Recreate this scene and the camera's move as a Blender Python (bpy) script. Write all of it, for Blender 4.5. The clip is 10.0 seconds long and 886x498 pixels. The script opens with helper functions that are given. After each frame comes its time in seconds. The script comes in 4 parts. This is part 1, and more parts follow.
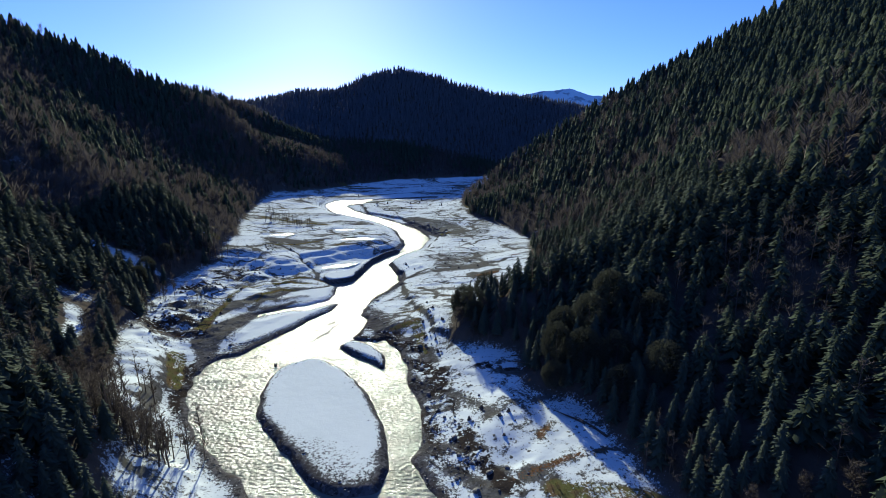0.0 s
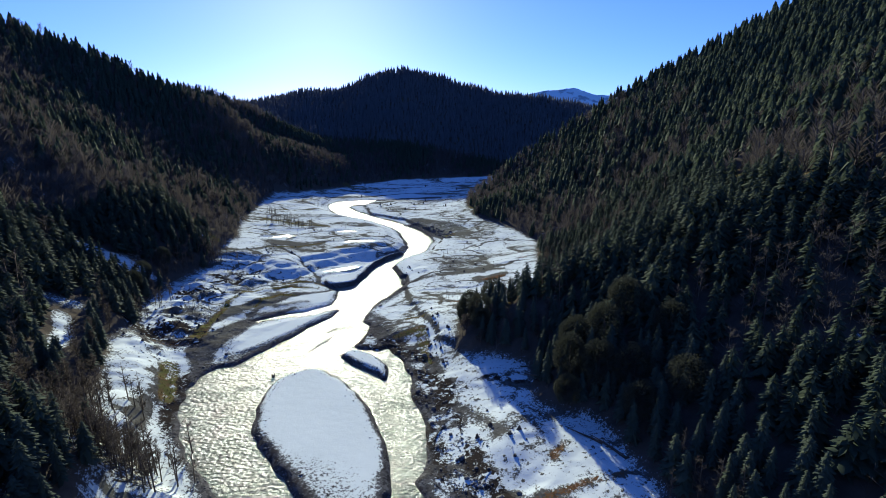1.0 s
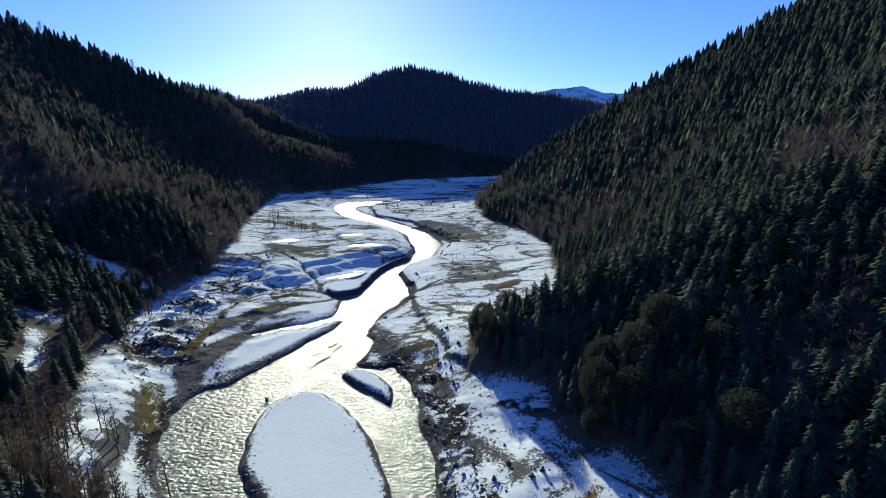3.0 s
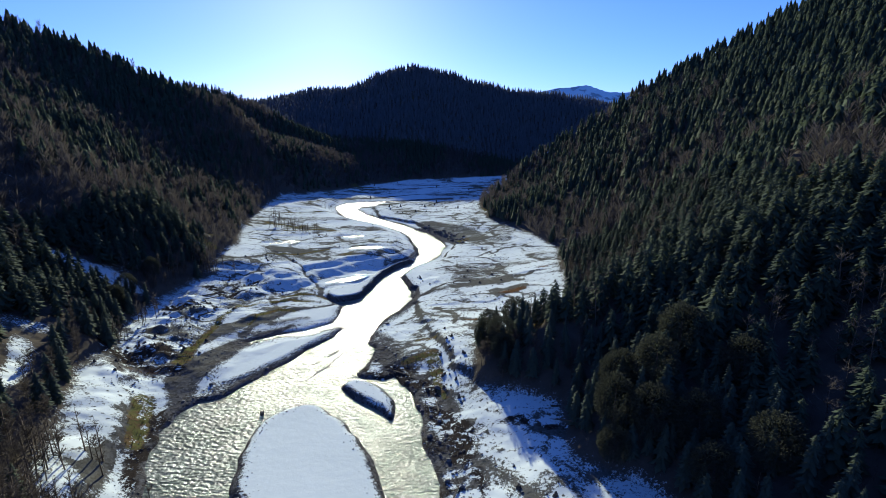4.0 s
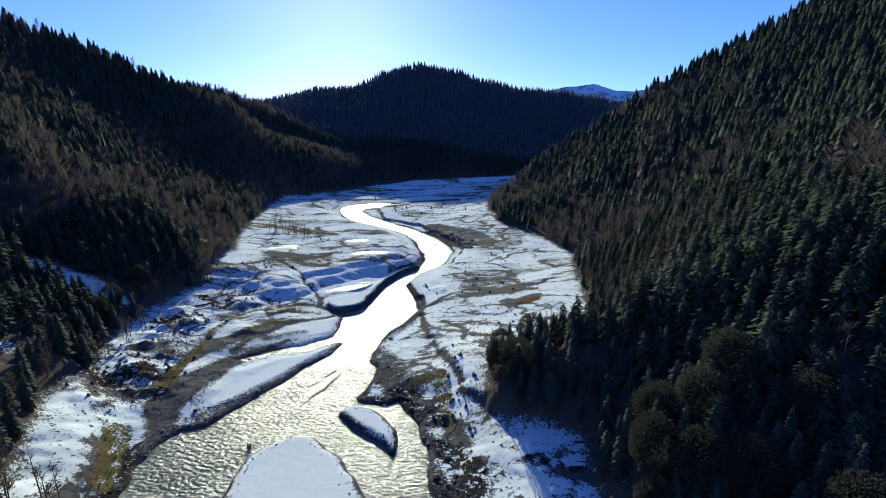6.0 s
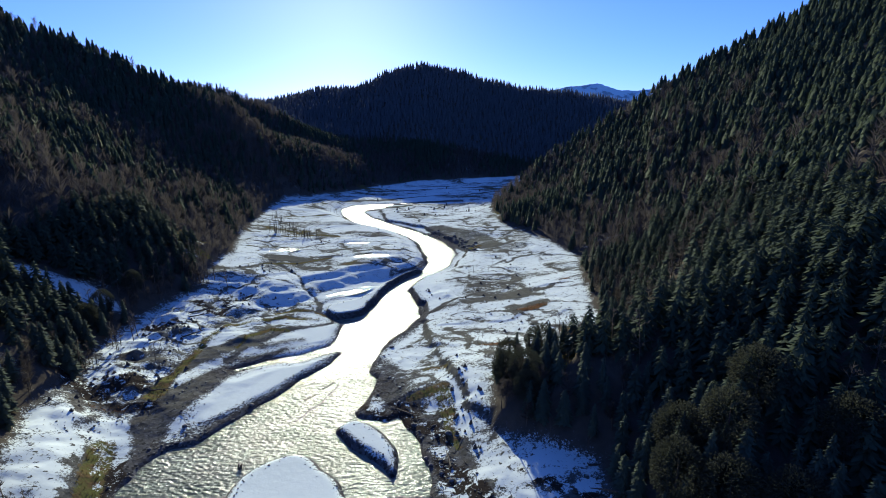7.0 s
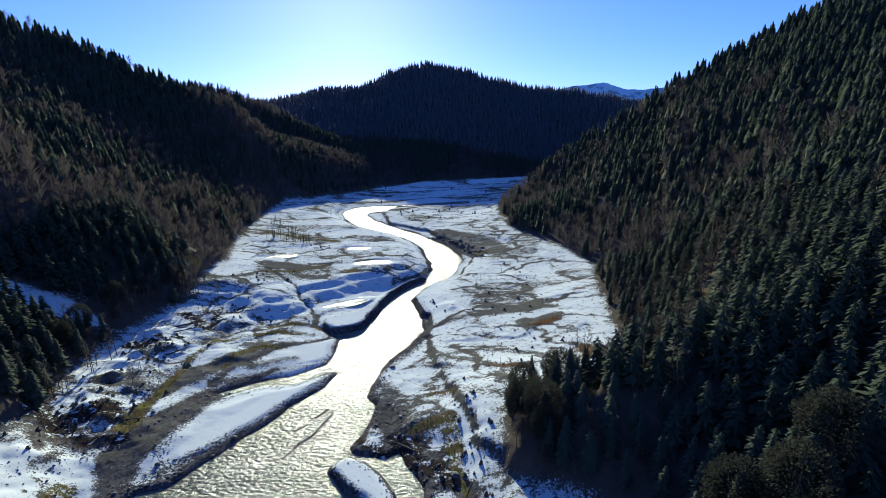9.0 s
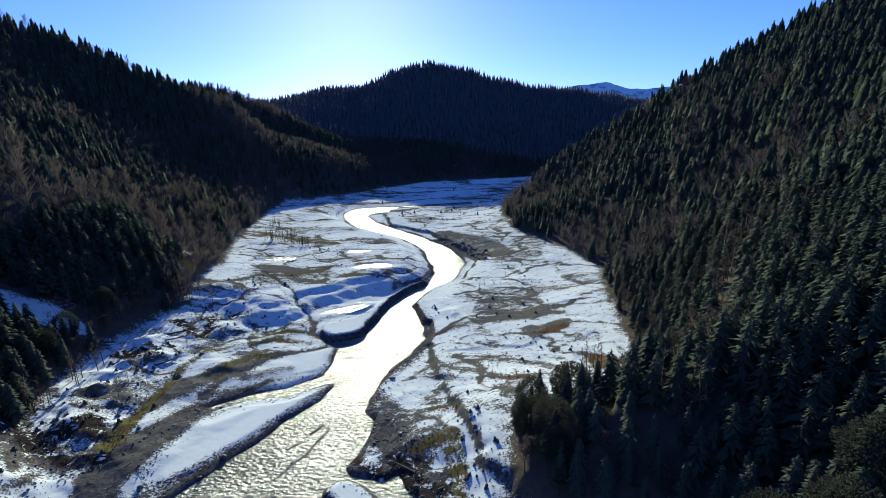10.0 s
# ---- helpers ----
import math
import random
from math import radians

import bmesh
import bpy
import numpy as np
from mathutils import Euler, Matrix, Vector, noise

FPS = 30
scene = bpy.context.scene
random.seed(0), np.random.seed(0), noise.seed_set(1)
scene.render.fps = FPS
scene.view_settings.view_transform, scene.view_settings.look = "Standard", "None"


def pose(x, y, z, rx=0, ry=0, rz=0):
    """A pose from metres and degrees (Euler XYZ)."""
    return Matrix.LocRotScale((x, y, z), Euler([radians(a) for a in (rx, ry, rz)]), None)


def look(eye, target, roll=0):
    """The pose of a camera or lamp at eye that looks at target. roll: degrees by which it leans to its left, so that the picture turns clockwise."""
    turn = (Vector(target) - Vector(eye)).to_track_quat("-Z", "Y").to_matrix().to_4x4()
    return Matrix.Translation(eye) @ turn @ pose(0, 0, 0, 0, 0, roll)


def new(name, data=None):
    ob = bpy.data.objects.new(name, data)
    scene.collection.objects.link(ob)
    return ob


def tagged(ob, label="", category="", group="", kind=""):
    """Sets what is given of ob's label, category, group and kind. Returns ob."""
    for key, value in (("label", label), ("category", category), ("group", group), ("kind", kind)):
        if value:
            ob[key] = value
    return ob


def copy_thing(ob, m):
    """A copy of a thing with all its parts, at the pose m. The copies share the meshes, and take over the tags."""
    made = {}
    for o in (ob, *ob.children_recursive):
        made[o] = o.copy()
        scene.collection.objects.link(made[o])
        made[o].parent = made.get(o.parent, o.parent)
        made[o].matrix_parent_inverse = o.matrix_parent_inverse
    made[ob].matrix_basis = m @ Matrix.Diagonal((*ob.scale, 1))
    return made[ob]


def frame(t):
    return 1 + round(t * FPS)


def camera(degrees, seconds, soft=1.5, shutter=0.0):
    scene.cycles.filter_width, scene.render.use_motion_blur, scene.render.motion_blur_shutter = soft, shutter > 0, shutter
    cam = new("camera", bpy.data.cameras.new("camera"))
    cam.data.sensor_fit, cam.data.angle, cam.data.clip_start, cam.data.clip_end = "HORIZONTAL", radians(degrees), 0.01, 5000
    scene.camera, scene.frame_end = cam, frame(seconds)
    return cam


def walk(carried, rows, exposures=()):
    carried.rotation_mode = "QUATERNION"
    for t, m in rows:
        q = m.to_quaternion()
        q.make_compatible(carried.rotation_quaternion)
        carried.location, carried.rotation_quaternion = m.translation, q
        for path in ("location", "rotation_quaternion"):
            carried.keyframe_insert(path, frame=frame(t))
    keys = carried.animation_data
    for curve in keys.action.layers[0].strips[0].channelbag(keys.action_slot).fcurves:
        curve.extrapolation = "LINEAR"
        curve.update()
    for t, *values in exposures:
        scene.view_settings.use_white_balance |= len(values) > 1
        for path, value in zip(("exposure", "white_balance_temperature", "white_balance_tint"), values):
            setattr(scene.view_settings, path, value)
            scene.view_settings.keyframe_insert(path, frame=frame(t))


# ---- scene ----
cam = camera(84.05, 10.0, soft=0.6)
PATH = [
    (0, pose(0.00, 0.00, 80.00, 76.982, 0, 0.000) @ pose(0, 0, 0, 0, 0, -0.124)),
    (1, pose(-0.67, 8.91, 79.81, 76.963, 0, 0.431) @ pose(0, 0, 0, 0, 0, -0.261)),
    (2.5, pose(-1.58, 21.76, 79.59, 76.905, 0, 1.079) @ pose(0, 0, 0, 0, 0, -0.442)),
    (4, pose(-2.41, 34.36, 79.43, 76.847, 0, 1.708) @ pose(0, 0, 0, 0, 0, -0.596)),
    (5.5, pose(-3.19, 46.96, 79.32, 76.812, 0, 2.296) @ pose(0, 0, 0, 0, 0, -0.730)),
    (7, pose(-3.95, 59.68, 79.23, 76.807, 0, 2.827) @ pose(0, 0, 0, 0, 0, -0.858)),
    (8.5, pose(-4.71, 72.49, 79.12, 76.818, 0, 3.287) @ pose(0, 0, 0, 0, 0, -0.997)),
    (10, pose(-5.48, 85.21, 78.92, 76.817, 0, 3.669) @ pose(0, 0, 0, 0, 0, -1.166)),
]
walk(cam, PATH, [(0, 0.86, 5250, 12), (10, 0.86, 5250, 12)])

# ---- world and sun ----
SUN_EL, SUN_AZ = 16.0, -13.2  # degrees up, degrees clockwise from +y
world = bpy.data.worlds.new("world")
scene.world = world
world.use_nodes = True
wt = world.node_tree
sky = wt.nodes.new("ShaderNodeTexSky")
sky.sky_type, sky.sun_disc = "NISHITA", False
sky.sun_elevation, sky.sun_rotation = radians(SUN_EL), radians(SUN_AZ)
sky.altitude, sky.air_density, sky.dust_density, sky.ozone_density = 1500, 1.0, 0.5, 6.3
clear_air = wt.nodes.new("ShaderNodeMix")
clear_air.data_type, clear_air.blend_type = "RGBA", "MULTIPLY"
clear_air.inputs[0].default_value = 1.0
clear_air.inputs[7].default_value = (1.10, 0.91, 1.14, 1)
wt.links.new(sky.outputs[0], clear_air.inputs[6])
wt.links.new(clear_air.outputs[2], wt.nodes["Background"].inputs[0])
wt.nodes["Background"].inputs[1].default_value = 0.084

sun_data = bpy.data.lights.new("sun", "SUN")
sun_data.energy, sun_data.angle, sun_data.color = 4.8, radians(0.53), (1.0, 0.88, 0.53)
sun = new("sun", sun_data)
az, el = radians(SUN_AZ), radians(SUN_EL)
sun_dir = Vector((math.sin(az) * math.cos(el), math.cos(az) * math.cos(el), math.sin(el)))
sun.matrix_world = look((0, 0, 300), Vector((0, 0, 300)) - sun_dir)


# ---- materials ----
def material(name):
    m = bpy.data.materials.new(name)
    m.use_nodes = True
    return m, m.node_tree.nodes, m.node_tree.links, m.node_tree.nodes["Principled BSDF"]


def node(nodes, kind, **values):
    n = nodes.new("ShaderNode" + kind)
    for key, value in values.items():
        n.inputs[key.replace("_", " ")].default_value = value
    return n


def mixed(nodes, links, fac, a, b):
    """A colour mix: fac a socket or number, a and b sockets or colours."""
    n = nodes.new("ShaderNodeMix")
    n.data_type = "RGBA"
    for socket, value in ((n.inputs[0], fac), (n.inputs[6], a), (n.inputs[7], b)):
        if isinstance(value, bpy.types.NodeSocket):
            links.new(value, socket)
        elif isinstance(value, tuple):
            socket.default_value = (*value, 1)
        else:
            socket.default_value = value
    return n.outputs[2]


def sums(nodes, links, op, a, b, clamp=False):
    n = nodes.new("ShaderNodeMath")
    n.operation, n.use_clamp = op, clamp
    for socket, value in zip(n.inputs, (a, b)):
        if isinstance(value, bpy.types.NodeSocket):
            links.new(value, socket)
        else:
            socket.default_value = value
    return n.outputs[0]


def stepped(nodes, links, value, low, high):
    n = nodes.new("ShaderNodeMapRange")
    n.interpolation_type = "SMOOTHSTEP"
    links.new(value, n.inputs[0])
    n.inputs[1].default_value, n.inputs[2].default_value = low, high
    return n.outputs[0]


def noised(nodes, links, where, scale, detail=4.0, rough=0.6):
    n = node(nodes, "TexNoise", Scale=scale, Detail=detail, Roughness=rough)
    links.new(where, n.inputs["Vector"])
    return n.outputs["Fac"]


def bumped(nodes, links, height, strength, distance):
    n = node(nodes, "Bump", Strength=strength, Distance=distance)
    links.new(height, n.inputs["Height"])
    return n.outputs[0]


def ground_material():
    m, nodes, links, bsdf = material("snowy_ground")
    where = nodes.new("ShaderNodeNewGeometry").outputs["Position"]

    def attribute(name):
        n = nodes.new("ShaderNodeAttribute")
        n.attribute_name = name
        return n.outputs["Fac"]

    fine, mid, broad = (noised(nodes, links, where, s, d) for s, d in ((1.9, 6), (0.35, 5), (0.05, 4)))
    stones = nodes.new("ShaderNodeTexVoronoi")
    stones.inputs["Scale"].default_value = 1.3
    links.new(where, stones.inputs["Vector"])
    # gravel: grey stones, wet and dry
    gravel = mixed(nodes, links, stones.outputs["Color"], (0.020, 0.019, 0.019), (0.150, 0.146, 0.142))
    gravel = mixed(nodes, links, stepped(nodes, links, mid, 0.45, 0.7), gravel, (0.058, 0.051, 0.045))
    grass = mixed(nodes, links, fine, (0.050, 0.055, 0.016), (0.17, 0.165, 0.06))
    grass = mixed(nodes, links, stepped(nodes, links, mid, 0.42, 0.62), grass, (0.13, 0.09, 0.045))
    rust = mixed(nodes, links, fine, (0.06, 0.035, 0.018), (0.22, 0.12, 0.055))
    litter = mixed(nodes, links, mid, (0.050, 0.044, 0.035), (0.12, 0.102, 0.080))
    snow = mixed(nodes, links, broad, (0.62, 0.675, 0.66), (0.76, 0.815, 0.795))
    rough_edge = sums(nodes, links, "ADD", sums(nodes, links, "MULTIPLY", fine, 0.75), sums(nodes, links, "MULTIPLY", mid, 0.45))
    rough_edge = sums(nodes, links, "SUBTRACT", rough_edge, 0.6)

    def cover(name, low, high, weight=1.0):
        ragged = sums(nodes, links, "ADD", attribute(name), sums(nodes, links, "MULTIPLY", rough_edge, weight))
        return stepped(nodes, links, ragged, low, high)

    # rills and furrows part the snow into lobes; stones stick out of it
    drift = nodes.new("ShaderNodeVectorMath")
    drift.operation = "MULTIPLY_ADD"
    wander = node(nodes, "TexNoise", Scale=0.11, Detail=4.0)
    links.new(where, wander.inputs["Vector"])
    links.new(wander.outputs["Color"], drift.inputs[0])
    drift.inputs[1].default_value = (15, 11, 0)
    links.new(where, drift.inputs[2])
    lobes = []
    for size, thick in ((0.05, 0.085), (0.13, 0.12)):
        squeeze = nodes.new("ShaderNodeMapping")
        squeeze.inputs["Scale"].default_value = (0.62, 1.0, 0.0)
        squeeze.inputs["Rotation"].default_value = (0, 0, radians(18))
        links.new(drift.outputs[0], squeeze.inputs["Vector"])
        cells = node(nodes, "TexVoronoi", Scale=size)
        cells.feature = "DISTANCE_TO_EDGE"
        links.new(squeeze.outputs[0], cells.inputs["Vector"])
        lobes.append(sums(nodes, links, "SUBTRACT", 1.0, stepped(nodes, links, cells.outputs["Distance"], 0.0, thick)))
    rills = sums(nodes, links, "ADD", sums(nodes, links, "MULTIPLY", lobes[0], 0.66), sums(nodes, links, "MULTIPLY", lobes[1], 0.40))
    broken = stepped(nodes, links, noised(nodes, links, where, 0.045, 4, 0.6), 0.33, 0.55)
    rills = sums(nodes, links, "MULTIPLY", rills, broken)
    rills = sums(nodes, links, "MULTIPLY", rills, attribute("worn"))
    pebbles = noised(nodes, links, where, 1.5, 3, 0.75)
    spots = noised(nodes, links, where, 0.62, 2, 0.5)
    dot = stepped(nodes, links, pebbles, 0.50, 0.60)
    dot = sums(nodes, links, "MULTIPLY", dot, attribute("stony"))
    tuft = sums(nodes, links, "MULTIPLY", stepped(nodes, links, spots, 0.64, 0.70), sums(nodes, links, "ADD", 0.25, attribute("worn")))
    lost = sums(nodes, links, "ADD", rills, sums(nodes, links, "MULTIPLY", dot, 0.85))
    lost = sums(nodes, links, "ADD", lost, sums(nodes, links, "MULTIPLY", tuft, 0.7))

    silt = mixed(nodes, links, fine, (0.045, 0.045, 0.034), (0.23, 0.225, 0.18))
    colour = mixed(nodes, links, sums(nodes, links, "MULTIPLY", attribute("worn"), 0.75, True), gravel, silt)
    colour = mixed(nodes, links, cover("wood", 0.35, 0.65), colour, litter)
    soil = mixed(nodes, links, fine, (0.014, 0.012, 0.011), (0.058, 0.048, 0.038))
    colour = mixed(nodes, links, cover("soil", 0.4, 0.7, 1.5), colour, soil)
    colour = mixed(nodes, links, cover("grass", 0.45, 0.75, 1.4), colour, grass)
    colour = mixed(nodes, links, cover("rust", 0.5, 0.75, 2.6), colour, rust)
    lying = sums(nodes, links, "SUBTRACT", attribute("snow"), lost)
    patchy = sums(nodes, links, "MULTIPLY", stepped(nodes, links, noised(nodes, links, drift.outputs[0], 0.3, 6, 0.75), 0.45, 0.7), sums(nodes, links, "ADD", 0.1, sums(nodes, links, "MULTIPLY", attribute("worn"), 0.26)))
    lying = sums(nodes, links, "SUBTRACT", lying, patchy)
    lying = sums(nodes, links, "ADD", lying, sums(nodes, links, "MULTIPLY", sums(nodes, links, "SUBTRACT", noised(nodes, links, where, 1.25, 4, 0.7), 0.5), 1.25))
    churned = sums(nodes, links, "MULTIPLY", sums(nodes, links, "SUBTRACT", noised(nodes, links, drift.outputs[0], 0.42, 5, 0.65), 0.49), sums(nodes, links, "MULTIPLY", attribute("soil"), 5.0))
    lying = sums(nodes, links, "ADD", lying, churned)
    white = stepped(nodes, links, sums(nodes, links, "ADD", lying, sums(nodes, links, "MULTIPLY", rough_edge, 1.2)), 0.30, 0.64)
    colour = mixed(nodes, links, white, colour, snow)
    links.new(colour, bsdf.inputs["Base Color"])
    rough = sums(nodes, links, "SUBTRACT", 0.92, sums(nodes, links, "MULTIPLY", white, 0.25))
    links.new(rough, bsdf.inputs["Roughness"])
    bsdf.inputs["Specular IOR Level"].default_value = 0.0
    relief = sums(nodes, links, "ADD", sums(nodes, links, "MULTIPLY", fine, 0.35), mid)
    relief = sums(nodes, links, "MULTIPLY", relief, sums(nodes, links, "SUBTRACT", 1.0, sums(nodes, links, "MULTIPLY", white, 0.72)))
    relief = sums(nodes, links, "ADD", relief, sums(nodes, links, "MULTIPLY", white, 0.25))
    links.new(bumped(nodes, links, relief, 0.55, 0.5), bsdf.inputs["Normal"])
    return m


def water_material():
    m, nodes, links, bsdf = material("river_water")
    where = nodes.new("ShaderNodeNewGeometry").outputs["Position"]
    along = nodes.new("ShaderNodeMapping")
    along.inputs["Rotation"].default_value = (0, 0, radians(-15))
    along.inputs["Scale"].default_value = (0.62, 1.0, 1.0)
    links.new(where, along.inputs["Vector"])
    a = noised(nodes, links, along.outputs[0], 1.1, 3, 0.55)
    b = noised(nodes, links, along.outputs[0], 0.09, 3, 0.5)
    links.new(mixed(nodes, links, stepped(nodes, links, b, 0.35, 0.7), (0.085, 0.100, 0.076), (0.20, 0.216, 0.170)), bsdf.inputs["Base Color"])
    bsdf.inputs["Roughness"].default_value = 0.17
    bsdf.inputs["IOR"].default_value = 1.33
    c = noised(nodes, links, along.outputs[0], 1.9, 4, 0.6)
    waves = sums(nodes, links, "ADD", a, sums(nodes, links, "MULTIPLY", c, 0.22))
    links.new(bumped(nodes, links, waves, 1.0, 0.70), bsdf.inputs["Normal"])
    return m


def foliage_material(name, dark, light, tint="tint", thin=0.28):
    """Needles or twigs; tint: the attribute that sets trees apart, or Object Info's Random."""
    m, nodes, links, bsdf = material(name)
    where = nodes.new("ShaderNodeNewGeometry")
    grain = noised(nodes, links, where.outputs["Position"], 0.9, 3)
    if tint:
        n = nodes.new("ShaderNodeAttribute")
        n.attribute_name = tint
        apart = n.outputs["Fac"]
    else:
        apart = nodes.new("ShaderNodeObjectInfo").outputs["Random"]
    mix = sums(nodes, links, "ADD", sums(nodes, links, "MULTIPLY", grain, 0.6), sums(nodes, links, "MULTIPLY", apart, 0.55))
    mix = sums(nodes, links, "SUBTRACT", mix, 0.1, True)
    colour = mixed(nodes, links, mix, dark, light)
    links.new(colour, bsdf.inputs["Base Color"])
    bsdf.inputs["Roughness"].default_value = 0.9
    # thin needles let some of the light through
    through_light = nodes.new("ShaderNodeBsdfTranslucent")
    links.new(colour, through_light.inputs[0])
    both = nodes.new("ShaderNodeMixShader")
    both.inputs[0].default_value = thin
    links.new(bsdf.outputs[0], both.inputs[1])
    links.new(through_light.outputs[0], both.inputs[2])
    links.new(both.outputs[0], nodes["Material Output"].inputs[0])
    bsdf.inputs["Specular IOR Level"].default_value = 0.08
    return m


def plain_material(name, dark, light, scale=2.0, rough=0.85, bump=0.4):
    m, nodes, links, bsdf = material(name)
    where = nodes.new("ShaderNodeTexCoord").outputs["Object"]
    grain = noised(nodes, links, where, scale, 5)
    links.new(mixed(nodes, links, stepped(nodes, links, grain, 0.3, 0.7), dark, light), bsdf.inputs["Base Color"])
    bsdf.inputs["Roughness"].default_value = rough
    links.new(bumped(nodes, links, grain, bump, 0.1), bsdf.inputs["Normal"])
    return m


GROUND, WATER = ground_material(), water_material()
# Colour raised over the forest's, lifting the shade these near trees stand in.
NEEDLES_LIFTED = foliage_material("needles", (0.074, 0.092, 0.066), (0.108, 0.130, 0.090), "")
NEEDLES_WOOD = foliage_material("forest_needles", (0.052, 0.070, 0.046), (0.086, 0.108, 0.070))
NEEDLES_DARK = foliage_material("dark_needles", (0.056, 0.060, 0.042), (0.084, 0.088, 0.060), "")
# Haze over the far hills put into the needles: pale, bluish, more translucent.
NEEDLES_HAZED = foliage_material("hazed_far_needles", (0.150, 0.157, 0.165), (0.230, 0.237, 0.245), thin=0.5)
TWIGS = foliage_material("bare_twigs", (0.060, 0.050, 0.042), (0.120, 0.102, 0.086), "")
TWIGS_WOOD = foliage_material("forest_twigs", (0.076, 0.067, 0.060), (0.135, 0.118, 0.103))
DARK_TWIGS = foliage_material("dead_twigs", (0.030, 0.026, 0.022), (0.075, 0.062, 0.050), "")
BARK = plain_material("bark", (0.05, 0.04, 0.03), (0.14, 0.11, 0.085), 3)
ROCK = plain_material("wet_rock", (0.045, 0.043, 0.042), (0.19, 0.18, 0.17), 1.5)
DEAD_WOOD = plain_material("dead_wood", (0.035, 0.028, 0.022), (0.12, 0.10, 0.08), 2.5)


# ---- fields of the land ----
def smooth(a, b, v):
    u = np.clip((v - a) / (b - a), 0, 1)
    return u * u * (3 - 2 * u)


def lattice(i, j, seed):
    h = (i.astype(np.int64) * 374761393 + j.astype(np.int64) * 668265263 + seed * 1442695041) & 0x7FFFFFFF
    h = ((h ^ (h >> 13)) * 1274126177) & 0x7FFFFFFF
    return ((h ^ (h >> 16)) & 0xFFFF) / 65535.0


def ripple(x, y, size, seed):
    """Smooth noise from -1 to 1 with waves of that size."""
    x, y = x / size, y / size
    i, j = np.floor(x), np.floor(y)
    u, v = x - i, y - j
    u, v = u * u * (3 - 2 * u), v * v * (3 - 2 * v)
    a, b = lattice(i, j, seed), lattice(i + 1, j, seed)
    c, d = lattice(i, j + 1, seed), lattice(i + 1, j + 1, seed)
    return 2 * ((a * (1 - u) + b * u) * (1 - v) + (c * (1 - u) + d * u) * v) - 1


def layered(x, y, size, seed, octaves=4):
    out, share = 0, 1.0
    for k in range(octaves):
        out = out + share * ripple(x + 17 * k, y - 31 * k, size / 2**k, seed + k)
        share *= 0.5
    return out / 1.9


def to_line(x, y, line):
    """Distance to a polyline, and the values beyond x, y of its points carried along it at the nearest place."""
    line = np.array(line, float)
    best = np.full(np.shape(x), 1e9)
    extra = [np.zeros(np.shape(x)) for _ in range(line.shape[1] - 2)]
    for p, q in zip(line[:-1], line[1:]):
        d = q[:2] - p[:2]
        s = np.clip(((x - p[0]) * d[0] + (y - p[1]) * d[1]) / (d @ d), 0, 1)
        far = np.hypot(x - p[0] - s * d[0], y - p[1] - s * d[1])
        near = far < best
        best = np.where(near, far, best)
        for k in range(len(extra)):
            extra[k] = np.where(near, p[2 + k] + s * (q[2 + k] - p[2 + k]), extra[k])
    return (best, *extra)


def to_channel(x, y, line):
    """Signed distance to the edge of a stream with half widths: negative in it."""
    line = np.array(line, float)
    best = np.full(np.shape(x), 1e9)
    for p, q in zip(line[:-1], line[1:]):
        d = q[:2] - p[:2]
        s = np.clip(((x - p[0]) * d[0] + (y - p[1]) * d[1]) / (d @ d), 0, 1)
        best = np.minimum(best, np.hypot(x - p[0] - s * d[0], y - p[1] - s * d[1]) - (p[2] + s * (q[2] - p[2])))
    return best


def to_area(x, y, outline):
    """Signed distance to a closed outline: negative inside."""
    far = to_line(x, y, [*outline, outline[0]])[0]
    inside = np.zeros(np.shape(x), bool)
    for (ax, ay), (bx, by) in zip(outline, [*outline[1:], outline[0]]):
        if ay != by:
            inside ^= ((ay > y) != (by > y)) & (x < (bx - ax) * (y - ay) / (by - ay) + ax)
    return np.where(inside, -far, far)


def rounded(outline):
    """The outline with its corners cut once."""
    p = np.array(outline, float)
    q = np.roll(p, -1, 0)
    return np.stack([0.75 * p + 0.25 * q, 0.25 * p + 0.75 * q], 1).reshape(-1, 2).tolist()


def to_oval(x, y, cx, cy, half, wide, turn):
    """About the signed distance to an oval whose long axis is turned clockwise from +y."""
    c, s = math.cos(radians(turn)), math.sin(radians(turn))
    u, v = (x - cx) * s + (y - cy) * c, (x - cx) * c - (y - cy) * s
    return (np.hypot(u / half, v / wide) - 1) * min(half, wide)


WATER_Z = -1.6
VALLEY = [
    (-80, -400), (-66, -100), (-54, 40), (-60, 90), (-62, 106), (-74, 113), (-89, 119), (-98, 133), (-109, 152), (-118, 171), (-127, 192), (-137, 230), (-141, 256), (-140, 290),
    (-146, 335), (-160, 376), (-188, 480), (-214, 620), (-200, 672), (-181, 710), (-85, 868), (104, 946), (260, 960), (330, 880), (200, 720),
    (60, 640), (22, 600), (22, 573), (26, 458), (54, 400), (63, 346), (51, 278), (47, 241), (37, 221), (12, 208), (3, 194), (3, 174),
    (26, 160), (24, 136), (38, 126), (44, 107), (50, 92), (58, 40), (66, -100), (85, -400),
]
